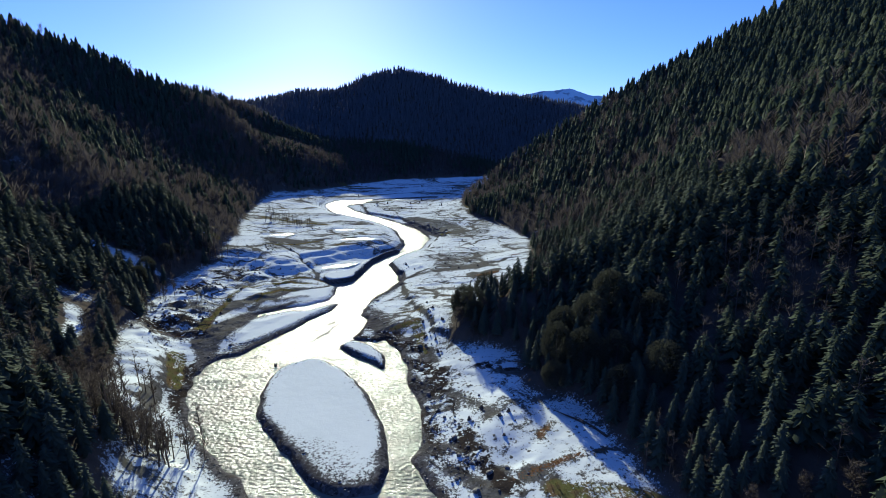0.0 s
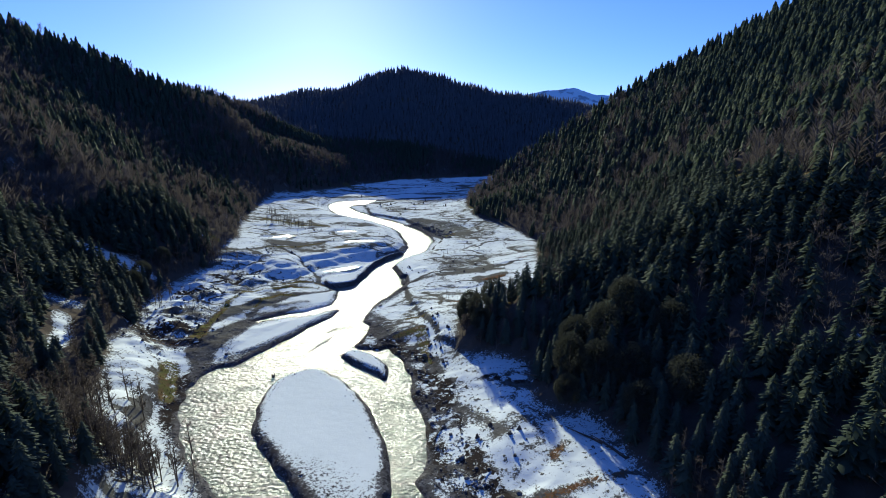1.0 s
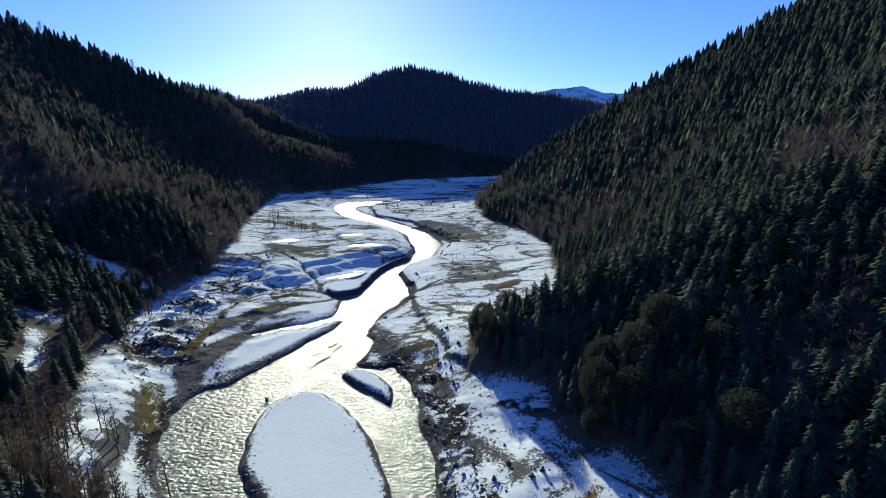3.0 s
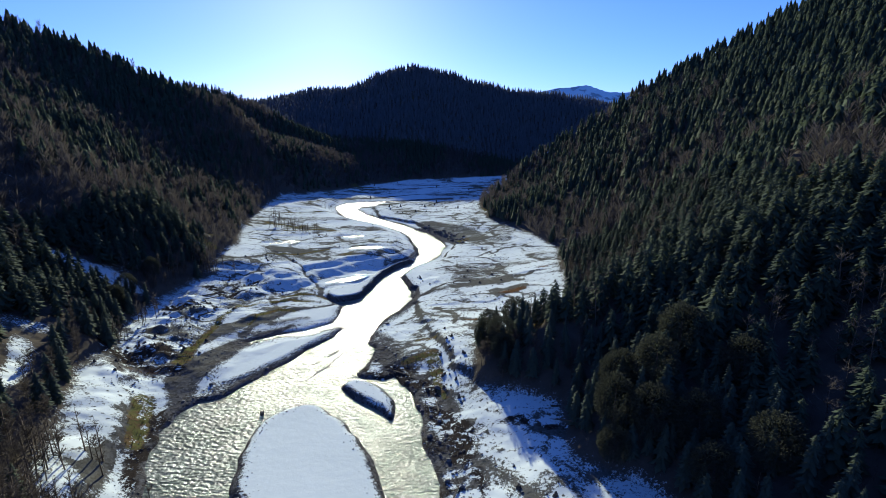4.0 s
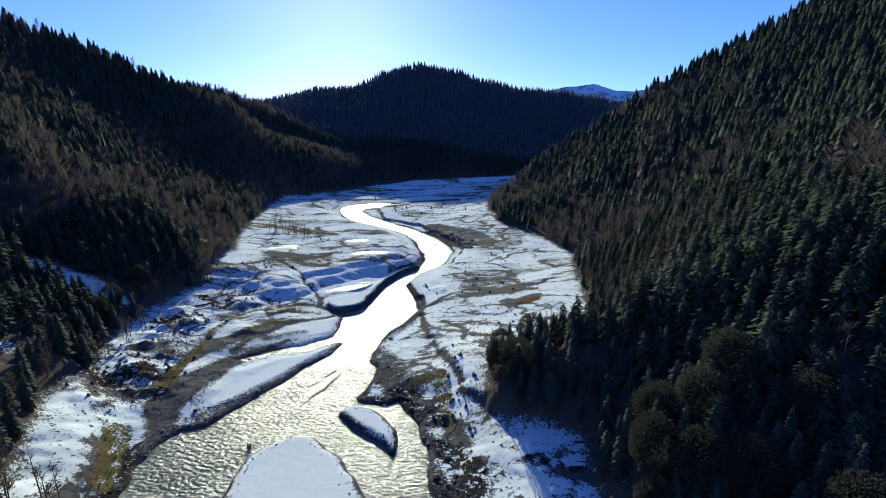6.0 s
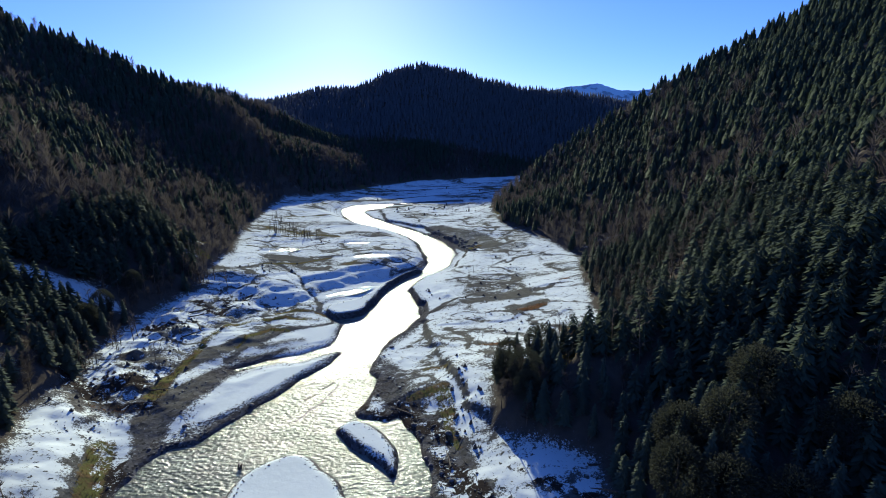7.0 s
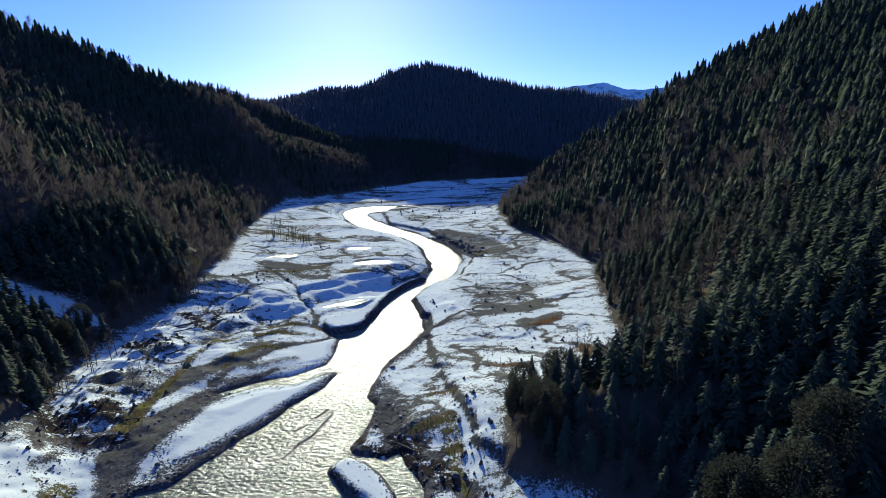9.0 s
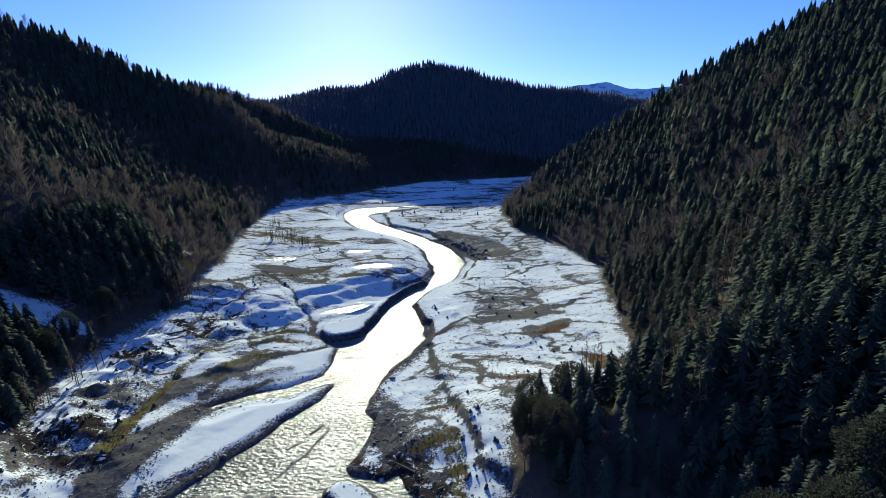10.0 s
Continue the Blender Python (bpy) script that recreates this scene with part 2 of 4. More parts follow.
BANK_LEFT = [  # the river's edges, looking upstream: left from far to near, right from near to far
    (-10, 668), (-57, 652), (-92, 641), (-124, 634), (-136, 625), (-141, 592), (-131, 559), (-111, 517), (-90, 494), (-67, 471), (-49, 444),
    (-39, 419), (-35.5, 398), (-30.4, 383), (-29, 366), (-30, 350), (-38.6, 333), (-44.5, 320), (-47, 309), (-49, 294), (-49.6, 277), (-52, 270),
    (-57, 266), (-62, 264), (-57.7, 258.6), (-56.7, 249), (-56.6, 238), (-52, 234), (-51.3, 230), (-53, 222), (-56.5, 214), (-61, 205.6),
    (-68, 193.5), (-72, 184.4), (-77, 173.4), (-82.6, 171), (-85.5, 163.6), (-85.5, 156.6), (-83, 147), (-79, 138.6), (-75, 131),
    (-69, 122), (-63, 115.5), (-48, 102), (-34, 85), (-20, 60), (-14, 20), (-20, -400),
]
BANK_RIGHT = [
    (22, -400), (22, 20), (10, 60), (0, 90), (-2, 97.6), (-6, 103.7), (-8, 112), (-5.4, 119.6), (-6.3, 131), (-8, 139), (-11, 147.3),
    (-12.9, 157), (-12.9, 164), (-15.3, 171.4), (-18.8, 177.7), (-24, 187), (-27.7, 184.5), (-36.3, 187.2), (-37.5, 190), (-35.7, 198.6),
    (-34.3, 204.7), (-35, 211), (-38.5, 216.4), (-39.6, 222), (-38.3, 230), (-36.3, 242.5), (-30.3, 254.5), (-27.7, 262), (-26, 269),
    (-27.4, 282.6), (-31.2, 293.8), (-35.3, 308), (-33, 320), (-30.4, 330), (-25, 340.5), (-20.4, 346), (-16, 358), (-14.5, 368.6), (-11.3, 388.5),
    (-16.5, 408), (-22.5, 427.5), (-42.6, 463), (-78, 510), (-99.5, 541), (-115, 576), (-115, 591), (-88, 614), (-57, 625), (-10, 640),
]
SIDE_STREAM = [(-50, 236, 2.4), (-55, 234.6, 2.0), (-60, 230.6, 1.9), (-66, 226.8, 1.8), (-72, 225, 1.2), (-78, 223, 0.8), (-86, 216, 0.3)]
CREEK = [(-63, 265, 1.1), (-73, 272, 0.9), (-75, 281, 0.9), (-80, 292, 0.7), (-87, 297, 0.7), (-97, 315, 0.6), (-120, 340, 0.5)]
BENCH_LEFT = [
    (-175, 262), (-140, 290), (-123, 291), (-104, 279), (-85, 283), (-80, 300), (-62, 318), (-47, 333), (-33.5, 350), (-31.5, 366), (-33, 384), (-42, 420), (-62, 458),
    (-104, 498), (-146, 570), (-150, 640), (-320, 700), (-320, 262),
]
BENCH_RIGHT = [
    (6, 175), (-6, 196), (-18, 238), (-24, 262), (-23.5, 280), (-28.5, 293), (-33, 307), (-29, 326), (-14, 345), (-6, 372), (-4, 402), (-22, 440), (-42, 478), (-80, 520),
    (-96, 575), (-90, 640), (200, 640), (200, 175),
]
BENCH_NEAR_LEFT = [(-70, 96), (-79, 122), (-87, 147), (-92, 158), (-99, 168), (-104, 178), (-126, 195), (-220, 240), (-220, 60), (-66, 60)]
ISLANDS = [  # height over the water, width of the sloping margin, outline
    (1.25, 2.2, [(-50, 170.6), (-57, 165.5), (-60, 160), (-60, 148.6), (-58, 138.5), (-55.5, 131), (-50.7, 124.5), (-42.6, 114.8), (-35.6, 106), (-29.9, 100),
            (-24, 97.7), (-19, 98), (-15.3, 100), (-13.2, 106), (-14.2, 116), (-15.8, 124.6), (-18.8, 131.3), (-22.4, 140.2), (-27.3, 150.2), (-33, 158.4), (-44, 169.4)]),
    (1.5, 2.2, [(-41.6, 181), (-38.8, 185.3), (-32, 184.4), (-25.5, 178.3), (-21.8, 171), (-21, 162), (-22.7, 161), (-26.5, 167), (-31, 169.5), (-36.8, 175.5)]),
    (1.25, 5.0, [(-52, 235), (-56, 232), (-59, 228.4), (-63.4, 223.4), (-69, 221.7), (-76, 220), (-79.5, 215.4), (-83.4, 211.7), (-87, 208), (-88.2, 203), (-89, 195.7),
           (-87.5, 187.7), (-85, 181), (-78, 178), (-72, 185), (-68, 193), (-61, 205), (-57, 213), (-53.3, 221.7), (-51.5, 230)]),
    (1.1, 4.0, [(-61, 263), (-58, 258), (-57, 249), (-57, 238.5), (-62, 234.5), (-72, 232), (-79, 231), (-85, 237), (-84, 244), (-77, 249.5), (-70, 256)]),
    (2.6, 2.2, [(-50, 277), (-52, 270.5), (-57, 267), (-63, 265), (-70, 271), (-71, 279), (-66, 284), (-57, 290), (-54, 300), (-50, 316), (-42, 332), (-33, 347), (-30.5, 344), (-37.5, 332), (-43.5, 320), (-46.3, 309), (-48.3, 294)]),
    (1.35, 2.2, [(-45, 209.5), (-46.3, 208.5), (-49, 198), (-55.5, 183.5), (-54, 184), (-47.5, 199)]),
]
RIDGES = [
    [(-560, -400, 230), (-540, 200, 245), (-500, 440, 219), (-430, 560, 180), (-377, 606, 157.5), (-335, 640, 128), (-300, 690, 112)],
    [(-800, 850, 195), (-560, 860, 170), (-438, 876, 150), (-402, 893, 142), (-341, 920, 116), (-294, 928, 90), (-250, 935, 70), (-170, 930, 42)],
    [(-900, 1250, 170), (-508, 1338, 158), (-403, 1375, 184), (-293, 1404, 189), (-219, 1418, 226), (-117, 1431, 248),
     (-15, 1435, 226), (43, 1434, 203), (145, 1427, 182), (330, 1400, 160), (460, 1380, 138), (700, 1300, 150)],
    [(100, 2500, 220), (262, 2470, 240), (412, 2449, 230), (760, 2360, 180), (1300, 2200, 205)],
    [(480, -400, 235), (460, 200, 255), (420, 380, 243), (340, 490, 201), (280, 543, 167.5), (248, 562, 148), (211, 580, 125),
     (185, 592, 108), (110, 610, 60), (60, 612, 26)],
    [(-500, -900, 200), (0, -1000, 180), (500, -900, 200)],
]
CLEARINGS = [(-164, 243, 17, 7, 72), (-66, 96, 9, 5, 20), (-126, 156, 20, 2.6, -28), (-141, 178, 8, 4, 30), (-165, 335, 6, 3, 10), (-156, 318, 5, 2.5, 0),
             (-165, 700, 16, 3, 60), (90, 330, 5, 2, 0), (95, 450, 8, 2, 20)]
GRASS = [  # strips: points with half widths
    [(-100.5, 193, 3.4), (-104, 212, 1.6), (-106.5, 237, 1.2), (-106, 251, 1.2), (-94, 258.5, 1.6)], [(-91, 267.5, 1.2), (-83, 273, 1.4), (-73.5, 271, 1.0), (-64, 263.6, 0.8)],
    [(-92.5, 232, 1.0), (-91.6, 242, 1.4), (-86, 250, 1.6), (-78, 249, 1.0)], [(-96, 258, 1.0), (-84, 262, 1.8), (-70, 262, 1.2)],
    [(-99, 169, 2.5), (-93, 157, 2.5), (-88, 147, 2)],
    [(-21.4, 196.5, 1.5), (-12, 200, 2.6), (-10, 192, 2.4), (-8, 178, 1.6), (-6, 172, 1.2)], [(-18, 214, 1.2), (-12.5, 214, 1.8)],
    [(-122, 330, 1.0), (-104, 338, 1.5), (-88, 352, 1.0)], [(-150, 372, 1.0), (-120, 380, 1.2)],
    [(26, 96, 3), (46, 88, 3)], [(0, 392, 3), (4, 400, 3)],
    [(-150, 400, 1.5), (-120, 420, 2), (-95, 415, 1.5)], [(-170, 500, 2), (-140, 520, 2), (-110, 545, 1.5)],
]
WET_LINES = [  # furrows of wet soil that part the snow on the right of the river
    [(15, 362, 0.8), (22, 349, 2.0), (41, 374, 0.9), (60, 392, 0.5)], [(18, 440, 1.5), (10, 420, 0.8)], [(-5, 333, 0.7), (-4, 319, 0.9), (8, 316, 0.8)],
    [(-20, 267, 1.8), (-9, 283, 1.8), (4, 289, 2.0), (18, 287, 1.6), (28, 292, 1.6), (45, 298, 1.4)],
    [(-20, 257, 1.0), (-10, 255, 0.9), (13, 256, 1.0), (16, 270, 3.0), (30, 275, 3.0)], [(14, 266, 2.2), (21, 256, 1.6), (25, 244, 1.2), (33, 242, 2.0)],
    [(-11, 245, 1.6), (-3, 235, 2.2), (-2, 222, 1.6), (5, 217, 2)], [(-20, 310, 0.8), (0, 325, 0.8)],
    [(-60, 520, 2), (-40, 540, 1.5), (0, 530, 1)], [(-10, 470, 1.5), (14, 450, 1.2)],
]
RUST = [(37, 236, 7, 6, 0), (7, 227, 10, 2.0, 86), (47, 306, 7, 2, 70), (24, 268, 10, 3.0, 60), (27, 117, 5, 2.5, 30), (28, 104, 15, 2.0, 75),
        (-108, 184, 8, 1.2, 80)]
BARE = [  # strips of dark stones
    [(-85, 164, 3), (-93, 180, 5), (-93, 194, 4), (-89, 210, 3.5), (-82, 222, 2.2), (-74, 232, 1.2)],
    [(-102, 212, 1.0), (-101.5, 228, 1.6), (-93, 240, 2.0), (-86.5, 251, 1.2)],
    [(-108, 585, 5), (-82, 590, 6), (-60, 612, 4)],
    [(-92, 222, 1), (-88, 236, 1.2), (-80, 248, 1.2), (-64, 259, 1.2)],
    [(-31, 206, 1.5), (-26, 192, 2.0)], [(2, 106, 1.5), (10, 96, 2.5)],
        [(-34, 455, 3), (-16, 425, 6), (-5, 404, 6), (0, 388, 3)],
    [(18, 150, 1.2), (34, 145, 1.8), (46, 141, 2)],
    [(-150, 660, 3), (-112, 664, 3), (-70, 694, 2.5), (-20, 712, 3), (40, 750, 3)], [(-140, 740, 2), (-80, 770, 2), (0, 800, 2), (90, 830, 2)],
]
SOIL = [  # strips of dark churned soil and brush
    [(-36, 193, 1), (-23, 182, 1.6)], [(-25, 193, 2.0), (-15, 182, 2.6), (-8, 175, 1.6)], [(-11, 170, 1.6), (-3, 157, 3.2), (-1, 145, 3.0)], [(-8.5, 139, 1), (-5, 129, 2), (-2, 118, 2.4)],
    [(-134, 240, 2.2), (-127, 245, 3.0), (-120, 251, 2.2)], [(-131, 275, 2.2), (-117, 264, 2.6), (-118, 280, 2.0), (-105, 284, 2.4)], [(-133, 197, 2.0), (-117, 188, 2.4), (-106, 186, 1.6), (-98, 189, 1.5)],
    [(-117, 193, 2), (-112, 199, 3), (-106, 195, 1.6)], [(-126, 216, 1.4), (-120, 213, 1.6)], [(-129, 207, 0.8), (-131, 211, 0.8)], [(-92, 166, 2), (-87, 150, 2.5), (-78, 128, 2)],
    [(2, 138, 1.5), (6, 124, 2), (9, 108, 2.5), (14, 98, 3)], [(8, 160, 1), (20, 152, 1.4), (34, 149, 1.4)],
]
SPECKLED = [  # strips where snow and stones mix
    [(-53, 231, 1.0), (-58, 214, 2.6), (-65, 200, 3.4), (-73, 187, 4.0), (-80, 178, 4)], [(-99, 222, 2.5), (-90, 240, 3.5), (-82, 248, 2)], [(-92, 206, 2), (-90, 222, 2.5), (-80, 228, 2)],
    [(-70, 240, 2), (-82, 236, 3)], [(-20, 270, 1), (0, 280, 2.5), (30, 285, 3)], [(-20, 235, 1), (0, 245, 2), (20, 235, 2)], [(-36, 236, 3), (-28, 252, 2.5), (-25, 272, 1.5)], [(-36, 222, 4), (-29, 205, 6), (-20, 196, 4)],
    [(-12, 150, 1.5), (4, 140, 2.2), (14, 128, 1.8)], [(-30, 470, 8), (0, 430, 10), (14, 400, 8)],
]
HUMPS = [(-115, 199, 6, 3.0), (-108, 194, 4.5, 2.2), (-121, 204, 5, 2.4), (-123, 216, 5, 2.4), (-130, 250, 8, 3.2), (-119, 243, 6, 2.2), (-126, 236, 5, 1.8), (-108, 272, 9, 2.6), (-100, 190, 4, 1.0),
         (-112, 262, 6, -1.5), (14, 116, 8, 1.4), (-20, 395, 5, 1.2), (-60, 345, 12, 1.0), (-90, 400, 14, 1.2), (-16, 290, 5, 1.2), (20, 340, 9, 1.0), (-128, 226, 6, 2)]


PONDS = [  # x, y, half length, half width, turn, level
    (-64, 358, 11, 5, 82, 4.9), (-80, 394, 8, 3, 85, 5.3), (-66, 299, 10, 2.2, 53, 0.3), (-125, 368, 8, 3.5, 75, 6.4),
]


def land(x, y):
    """Height and cover of the ground at arrays of places."""
    x, y = np.asarray(x, float), np.asarray(y, float)
    wx = x + 2.2 * layered(x, y, 14, 11, 3)
    wy = y + 2.2 * layered(x, y, 14, 23, 3)
    edge = to_area(x + 3 * ripple(x, y, 22, 5), y + 3 * ripple(x, y, 22, 6), VALLEY)
    stream = to_area(x + 0.5 * (wx - x) + 0.7 * ripple(x, y, 5, 261), y + 0.5 * (wy - y) + 0.7 * ripple(x, y, 5, 263), [*BANK_LEFT, *BANK_RIGHT])
    side = to_channel(wx, wy, SIDE_STREAM)
    creek = to_channel(wx, wy, CREEK)
    # islands lift out of the stream
    lift, isle = np.full(x.shape, -9.0), np.full(x.shape, 1e9)
    for high, ramp, outline in ISLANDS:
        d = to_area(x + 0.45 * (wx - x) + 0.5 * ripple(x, y, 4, 265), y + 0.45 * (wy - y) + 0.5 * ripple(x, y, 4, 267), rounded(outline))
        isle = np.minimum(isle, d)
        lift = np.maximum(lift, WATER_Z - 1.2 + (1.2 + high) * smooth(1.8, -ramp, d))
    wet = np.minimum(stream, side)
    # valley floor: low banks, then benches
    bank = WATER_Z - 1.2 + 1.9 * smooth(-2.5, 2.5, stream) + 0.9 * smooth(3, 18, stream)
    bank = np.minimum(bank, WATER_Z - 0.35 + 1.2 * smooth(-1.2, 4.5, side) + 1.2 * smooth(3, 18, side))
    crumble = 2.0 * layered(x, y, 7, 241, 3)
    left, right = to_area(wx, wy, BENCH_LEFT) + crumble, to_area(wx, wy, BENCH_RIGHT) + crumble
    low = to_area(wx, wy, BENCH_NEAR_LEFT)
    z = np.maximum(bank, lift)
    z = z + 2.9 * smooth(3, -7, left) + 2.4 * smooth(-7, -17, left) + 1.9 * smooth(1.5, -2.0, right)
    z = z + 5.0 * smooth(2, -9, low)
    z = z + 4.5 * smooth(-50, 4, edge) * (wet > 0) * smooth(4, 30, wet)
    hx, hy = x + 5.5 * layered(x, y, 13, 201, 3), y + 5.5 * layered(x, y, 13, 211, 3)
    z = z - 0.55 * smooth(1.6, -0.5, creek)
    for cx, cy, size, high in HUMPS:
        z = z + 0.75 * high * np.exp(-((hx - cx) ** 2 + (hy - cy) ** 2) / (0.5 * size * size)) * smooth(0, 6, wet)
    dry = smooth(0.5, 8, wet) * smooth(0, 5, isle)
    z = z + dry * (0.35 * layered(x, y, 16, 31, 4) + 0.5 * layered(x, y, 55, 37, 3) * smooth(6, 40, wet))
    z = z + 0.10 * ripple(x, y, 1.7, 41) * smooth(-1, 1, isle) * smooth(0, 2, np.maximum(wet, -isle))
    step = 3.2 * layered(wx, wy, 46, 151, 3)
    part_way = step - np.floor(step)
    z = z + dry * smooth(8, 22, wet) * (0.42 * (np.floor(step) + smooth(0.42, 0.58, part_way)) * smooth(0, -14, edge))
    rough_left = smooth(-60, -90, x) * smooth(330, 260, y) * smooth(8, 20, wet)
    z = z + rough_left * 1.1 * layered(x, y, 8, 161, 4)
    for cx, cy, half, wide, turn, high in PONDS:
        shore = to_oval(wx, wy, cx, cy, half, wide, turn)
        sunk = smooth(3.5, 0.5, shore)
        z = z * (1 - sunk) + (high + 0.12 - 0.5 * smooth(0.8, -1.2, shore)) * sunk
    floor_z = z
    # hills between the floor's edge and the ridges
    out = np.maximum(edge, 0)
    hill = np.zeros(x.shape)
    for ridge in RIDGES:
        d, crest = to_line(x, y, ridge)
        share = out / (out + d + 1e-6)
        hill = np.maximum(hill, (crest + 0.5) * share ** 0.95)
    hill = hill + 6 * layered(x, y, 90, 51, 4) * smooth(0, 120, out) + 1.2 * layered(x, y, 14, 57, 3) * smooth(0, 20, out)
    z = floor_z + np.where(out > 0, np.maximum(hill, 0.02 * out), 0)

    # covers
    clear = np.full(x.shape, 1e9)
    for spot in CLEARINGS:
        clear = np.minimum(clear, to_oval(wx, wy, *spot))
    wood = smooth(-4, 5, edge) * smooth(-2, 2, clear)
    grass = np.zeros(x.shape)
    for strip in GRASS:
        grass = np.maximum(grass, smooth(1.8, -1.5, to_channel(x + 0.5 * (wx - x), y + 0.5 * (wy - y), strip) + 0.8 * layered(x, y, 5, 231, 3)))
    grass = np.maximum(grass, 0.75 * smooth(0.25, 0.6, layered(x, y * 1.6, 34, 61, 4)) * smooth(10, 40, wet))
    rust = np.zeros(x.shape)
    for spot in RUST:
        rust = np.maximum(rust, smooth(1.5, -2.5, to_oval(wx, wy, *spot)))
    bare = np.zeros(x.shape)
    for strip in BARE:
        bare = np.maximum(bare, smooth(2.5, -1.5, to_channel(wx, wy, strip)))
    edge_left, edge_right = np.abs(left + 0.2), np.abs(right + 0.2)
    bare = np.maximum(bare, 0.9 * smooth(2.6, 0.8, edge_left) * smooth(12, 4, stream))
    bare = np.maximum(bare, 0.8 * smooth(2.2, 0.6, edge_right) * smooth(30, 6, stream))
    # snow lies back from the water, thinner near the stones, broken by old furrows
    ragged = 4.2 * layered(x, y, 27, 181, 4)
    snow = smooth(-1.0, 4.6, stream + 0.8 * ragged) * smooth(0.0, 2.5, side) * (0.25 + 0.75 * smooth(-0.7, 0.8, creek))
    # the side of a bar that faces downstream and the main stream has melted back further
    margin = np.where(y > 172, 3.2, 1.3 + 2.2 * smooth(168, 135, y) + 2.2 * smooth(132, 108, y))
    snow = np.maximum(snow, smooth(0.6, -margin, isle + 0.3 * ragged + 0.3))
    furrow = layered(x * 0.55 + 0.25 * y, y - 0.2 * x, 26, 71, 4)
    thin = 0.45 * smooth(0.05, 0.42, furrow) * smooth(6, 25, wet)
    worn = smooth(3, 14, wet) * np.clip(0.52 + 0.9 * layered(x, y, 60, 171, 3) + 0.08 * (x > -25), 0.08, 1)
    worn = worn * smooth(-2, 3, isle)
    debris = smooth(5, -5, to_channel(wx, wy, [(-28, 214, 4), (-20, 192, 10), (-12, 170, 10), (-4, 142, 6), (2, 112, 7), (14, 96, 8)])) * (isle > 0)
    thin = thin + debris * np.clip(0.05 + 2.4 * layered(x * 0.8 + 0.3 * y, 1.3 * y - 0.3 * x, 6.0, 191, 4), 0, 0.9)
    worn = np.maximum(worn * (1 + 0.5 * smooth(320, 420, y)), 0.2 * debris)
    grit = np.zeros(x.shape)
    for strip in SPECKLED:
        grit = np.maximum(grit, smooth(2.5, -2.5, to_channel(wx, wy, strip)))
    thin = thin + 0.56 * grit
    soil = np.zeros(x.shape)
    for strip in SOIL:
        soil = np.maximum(soil, smooth(2.2, -2.0, to_channel(wx, wy, strip) + 3.4 * layered(x, y, 5.5, 251, 4)))
    soil = np.maximum(soil, 0.6 * debris * smooth(0.05, 0.25, layered(x * 0.9 + 0.3 * y, 1.2 * y - 0.3 * x, 9, 191, 4)))
    soaked = np.zeros(x.shape)
    for strip in WET_LINES:
        soaked = np.maximum(soaked, smooth(1.3, -1.0, to_channel(hx, hy, strip) + 0.7 + 1.6 * layered(x, y, 5, 221, 3)))
    thin = thin + 0.7 * soaked
    melt = smooth(130, 100, y + 0.45 * (x + 36) + 2 * ragged) * (isle < 0.5) * (y < 140)
    stony = melt + grit + np.maximum(0.8 * smooth(10, 1, wet) * (wet > 0) * (isle > 0), smooth(-4, -0.5, isle) * (isle < 0)) + 0.35 * worn
    snow = snow - thin - 0.5 * grass - 0.7 * rust - 0.75 * bare - 0.5 * soil - 0.34 * melt
    snow = np.where(edge > -3, snow * (1 - wood) + wood * (0.33 * smooth(0.3, 0.55, layered(x, y, 18, 91, 3)) + 0.5 * smooth(140, 100, y) * smooth(-50, -60, x) * smooth(-0.1, 0.3, layered(x, y, 12, 93, 3))), snow)
    return {"z": z, "edge": edge, "wet": wet, "isle": isle, "clear": clear,
            "snow": np.clip(snow, 0, 1), "grass": np.clip(grass, 0, 1), "rust": np.clip(rust, 0, 1), "soil": np.clip(soil, 0, 1), "wood": wood,
            "worn": np.clip(worn * (1 - wood), 0, 1.5), "stony": np.clip(stony, 0, 1)}


# ---- meshes from arrays ----
def mesh_from(name, verts, tris, materials, slots=None, tint=None, quads=None):
    mesh = bpy.data.meshes.new(name)
    faces = quads if quads is not None else tris
    n, k = len(faces), (4 if quads is not None else 3)
    mesh.vertices.add(len(verts))
    mesh.vertices.foreach_set("co", np.asarray(verts, np.float32).ravel())
    mesh.loops.add(n * k)
    mesh.loops.foreach_set("vertex_index", np.asarray(faces, np.int32).ravel())
    mesh.polygons.add(n)
    mesh.polygons.foreach_set("loop_start", np.arange(0, n * k, k, dtype=np.int32))
    if slots is not None:
        mesh.polygons.foreach_set("material_index", np.asarray(slots, np.int32))
    for m in materials:
        mesh.materials.append(m)
    if tint is not None:
        mesh.attributes.new("tint", "FLOAT", "POINT").data.foreach_set("value", np.asarray(tint, np.float32))
    mesh.update()
    mesh.validate()
    return mesh


def steps(start, end, size):
    """Grid lines from start to end with the spacing that size(v) gives."""
    out = [start]
    while out[-1] < end:
        out.append(out[-1] + size(out[-1]))
    return np.array(out)


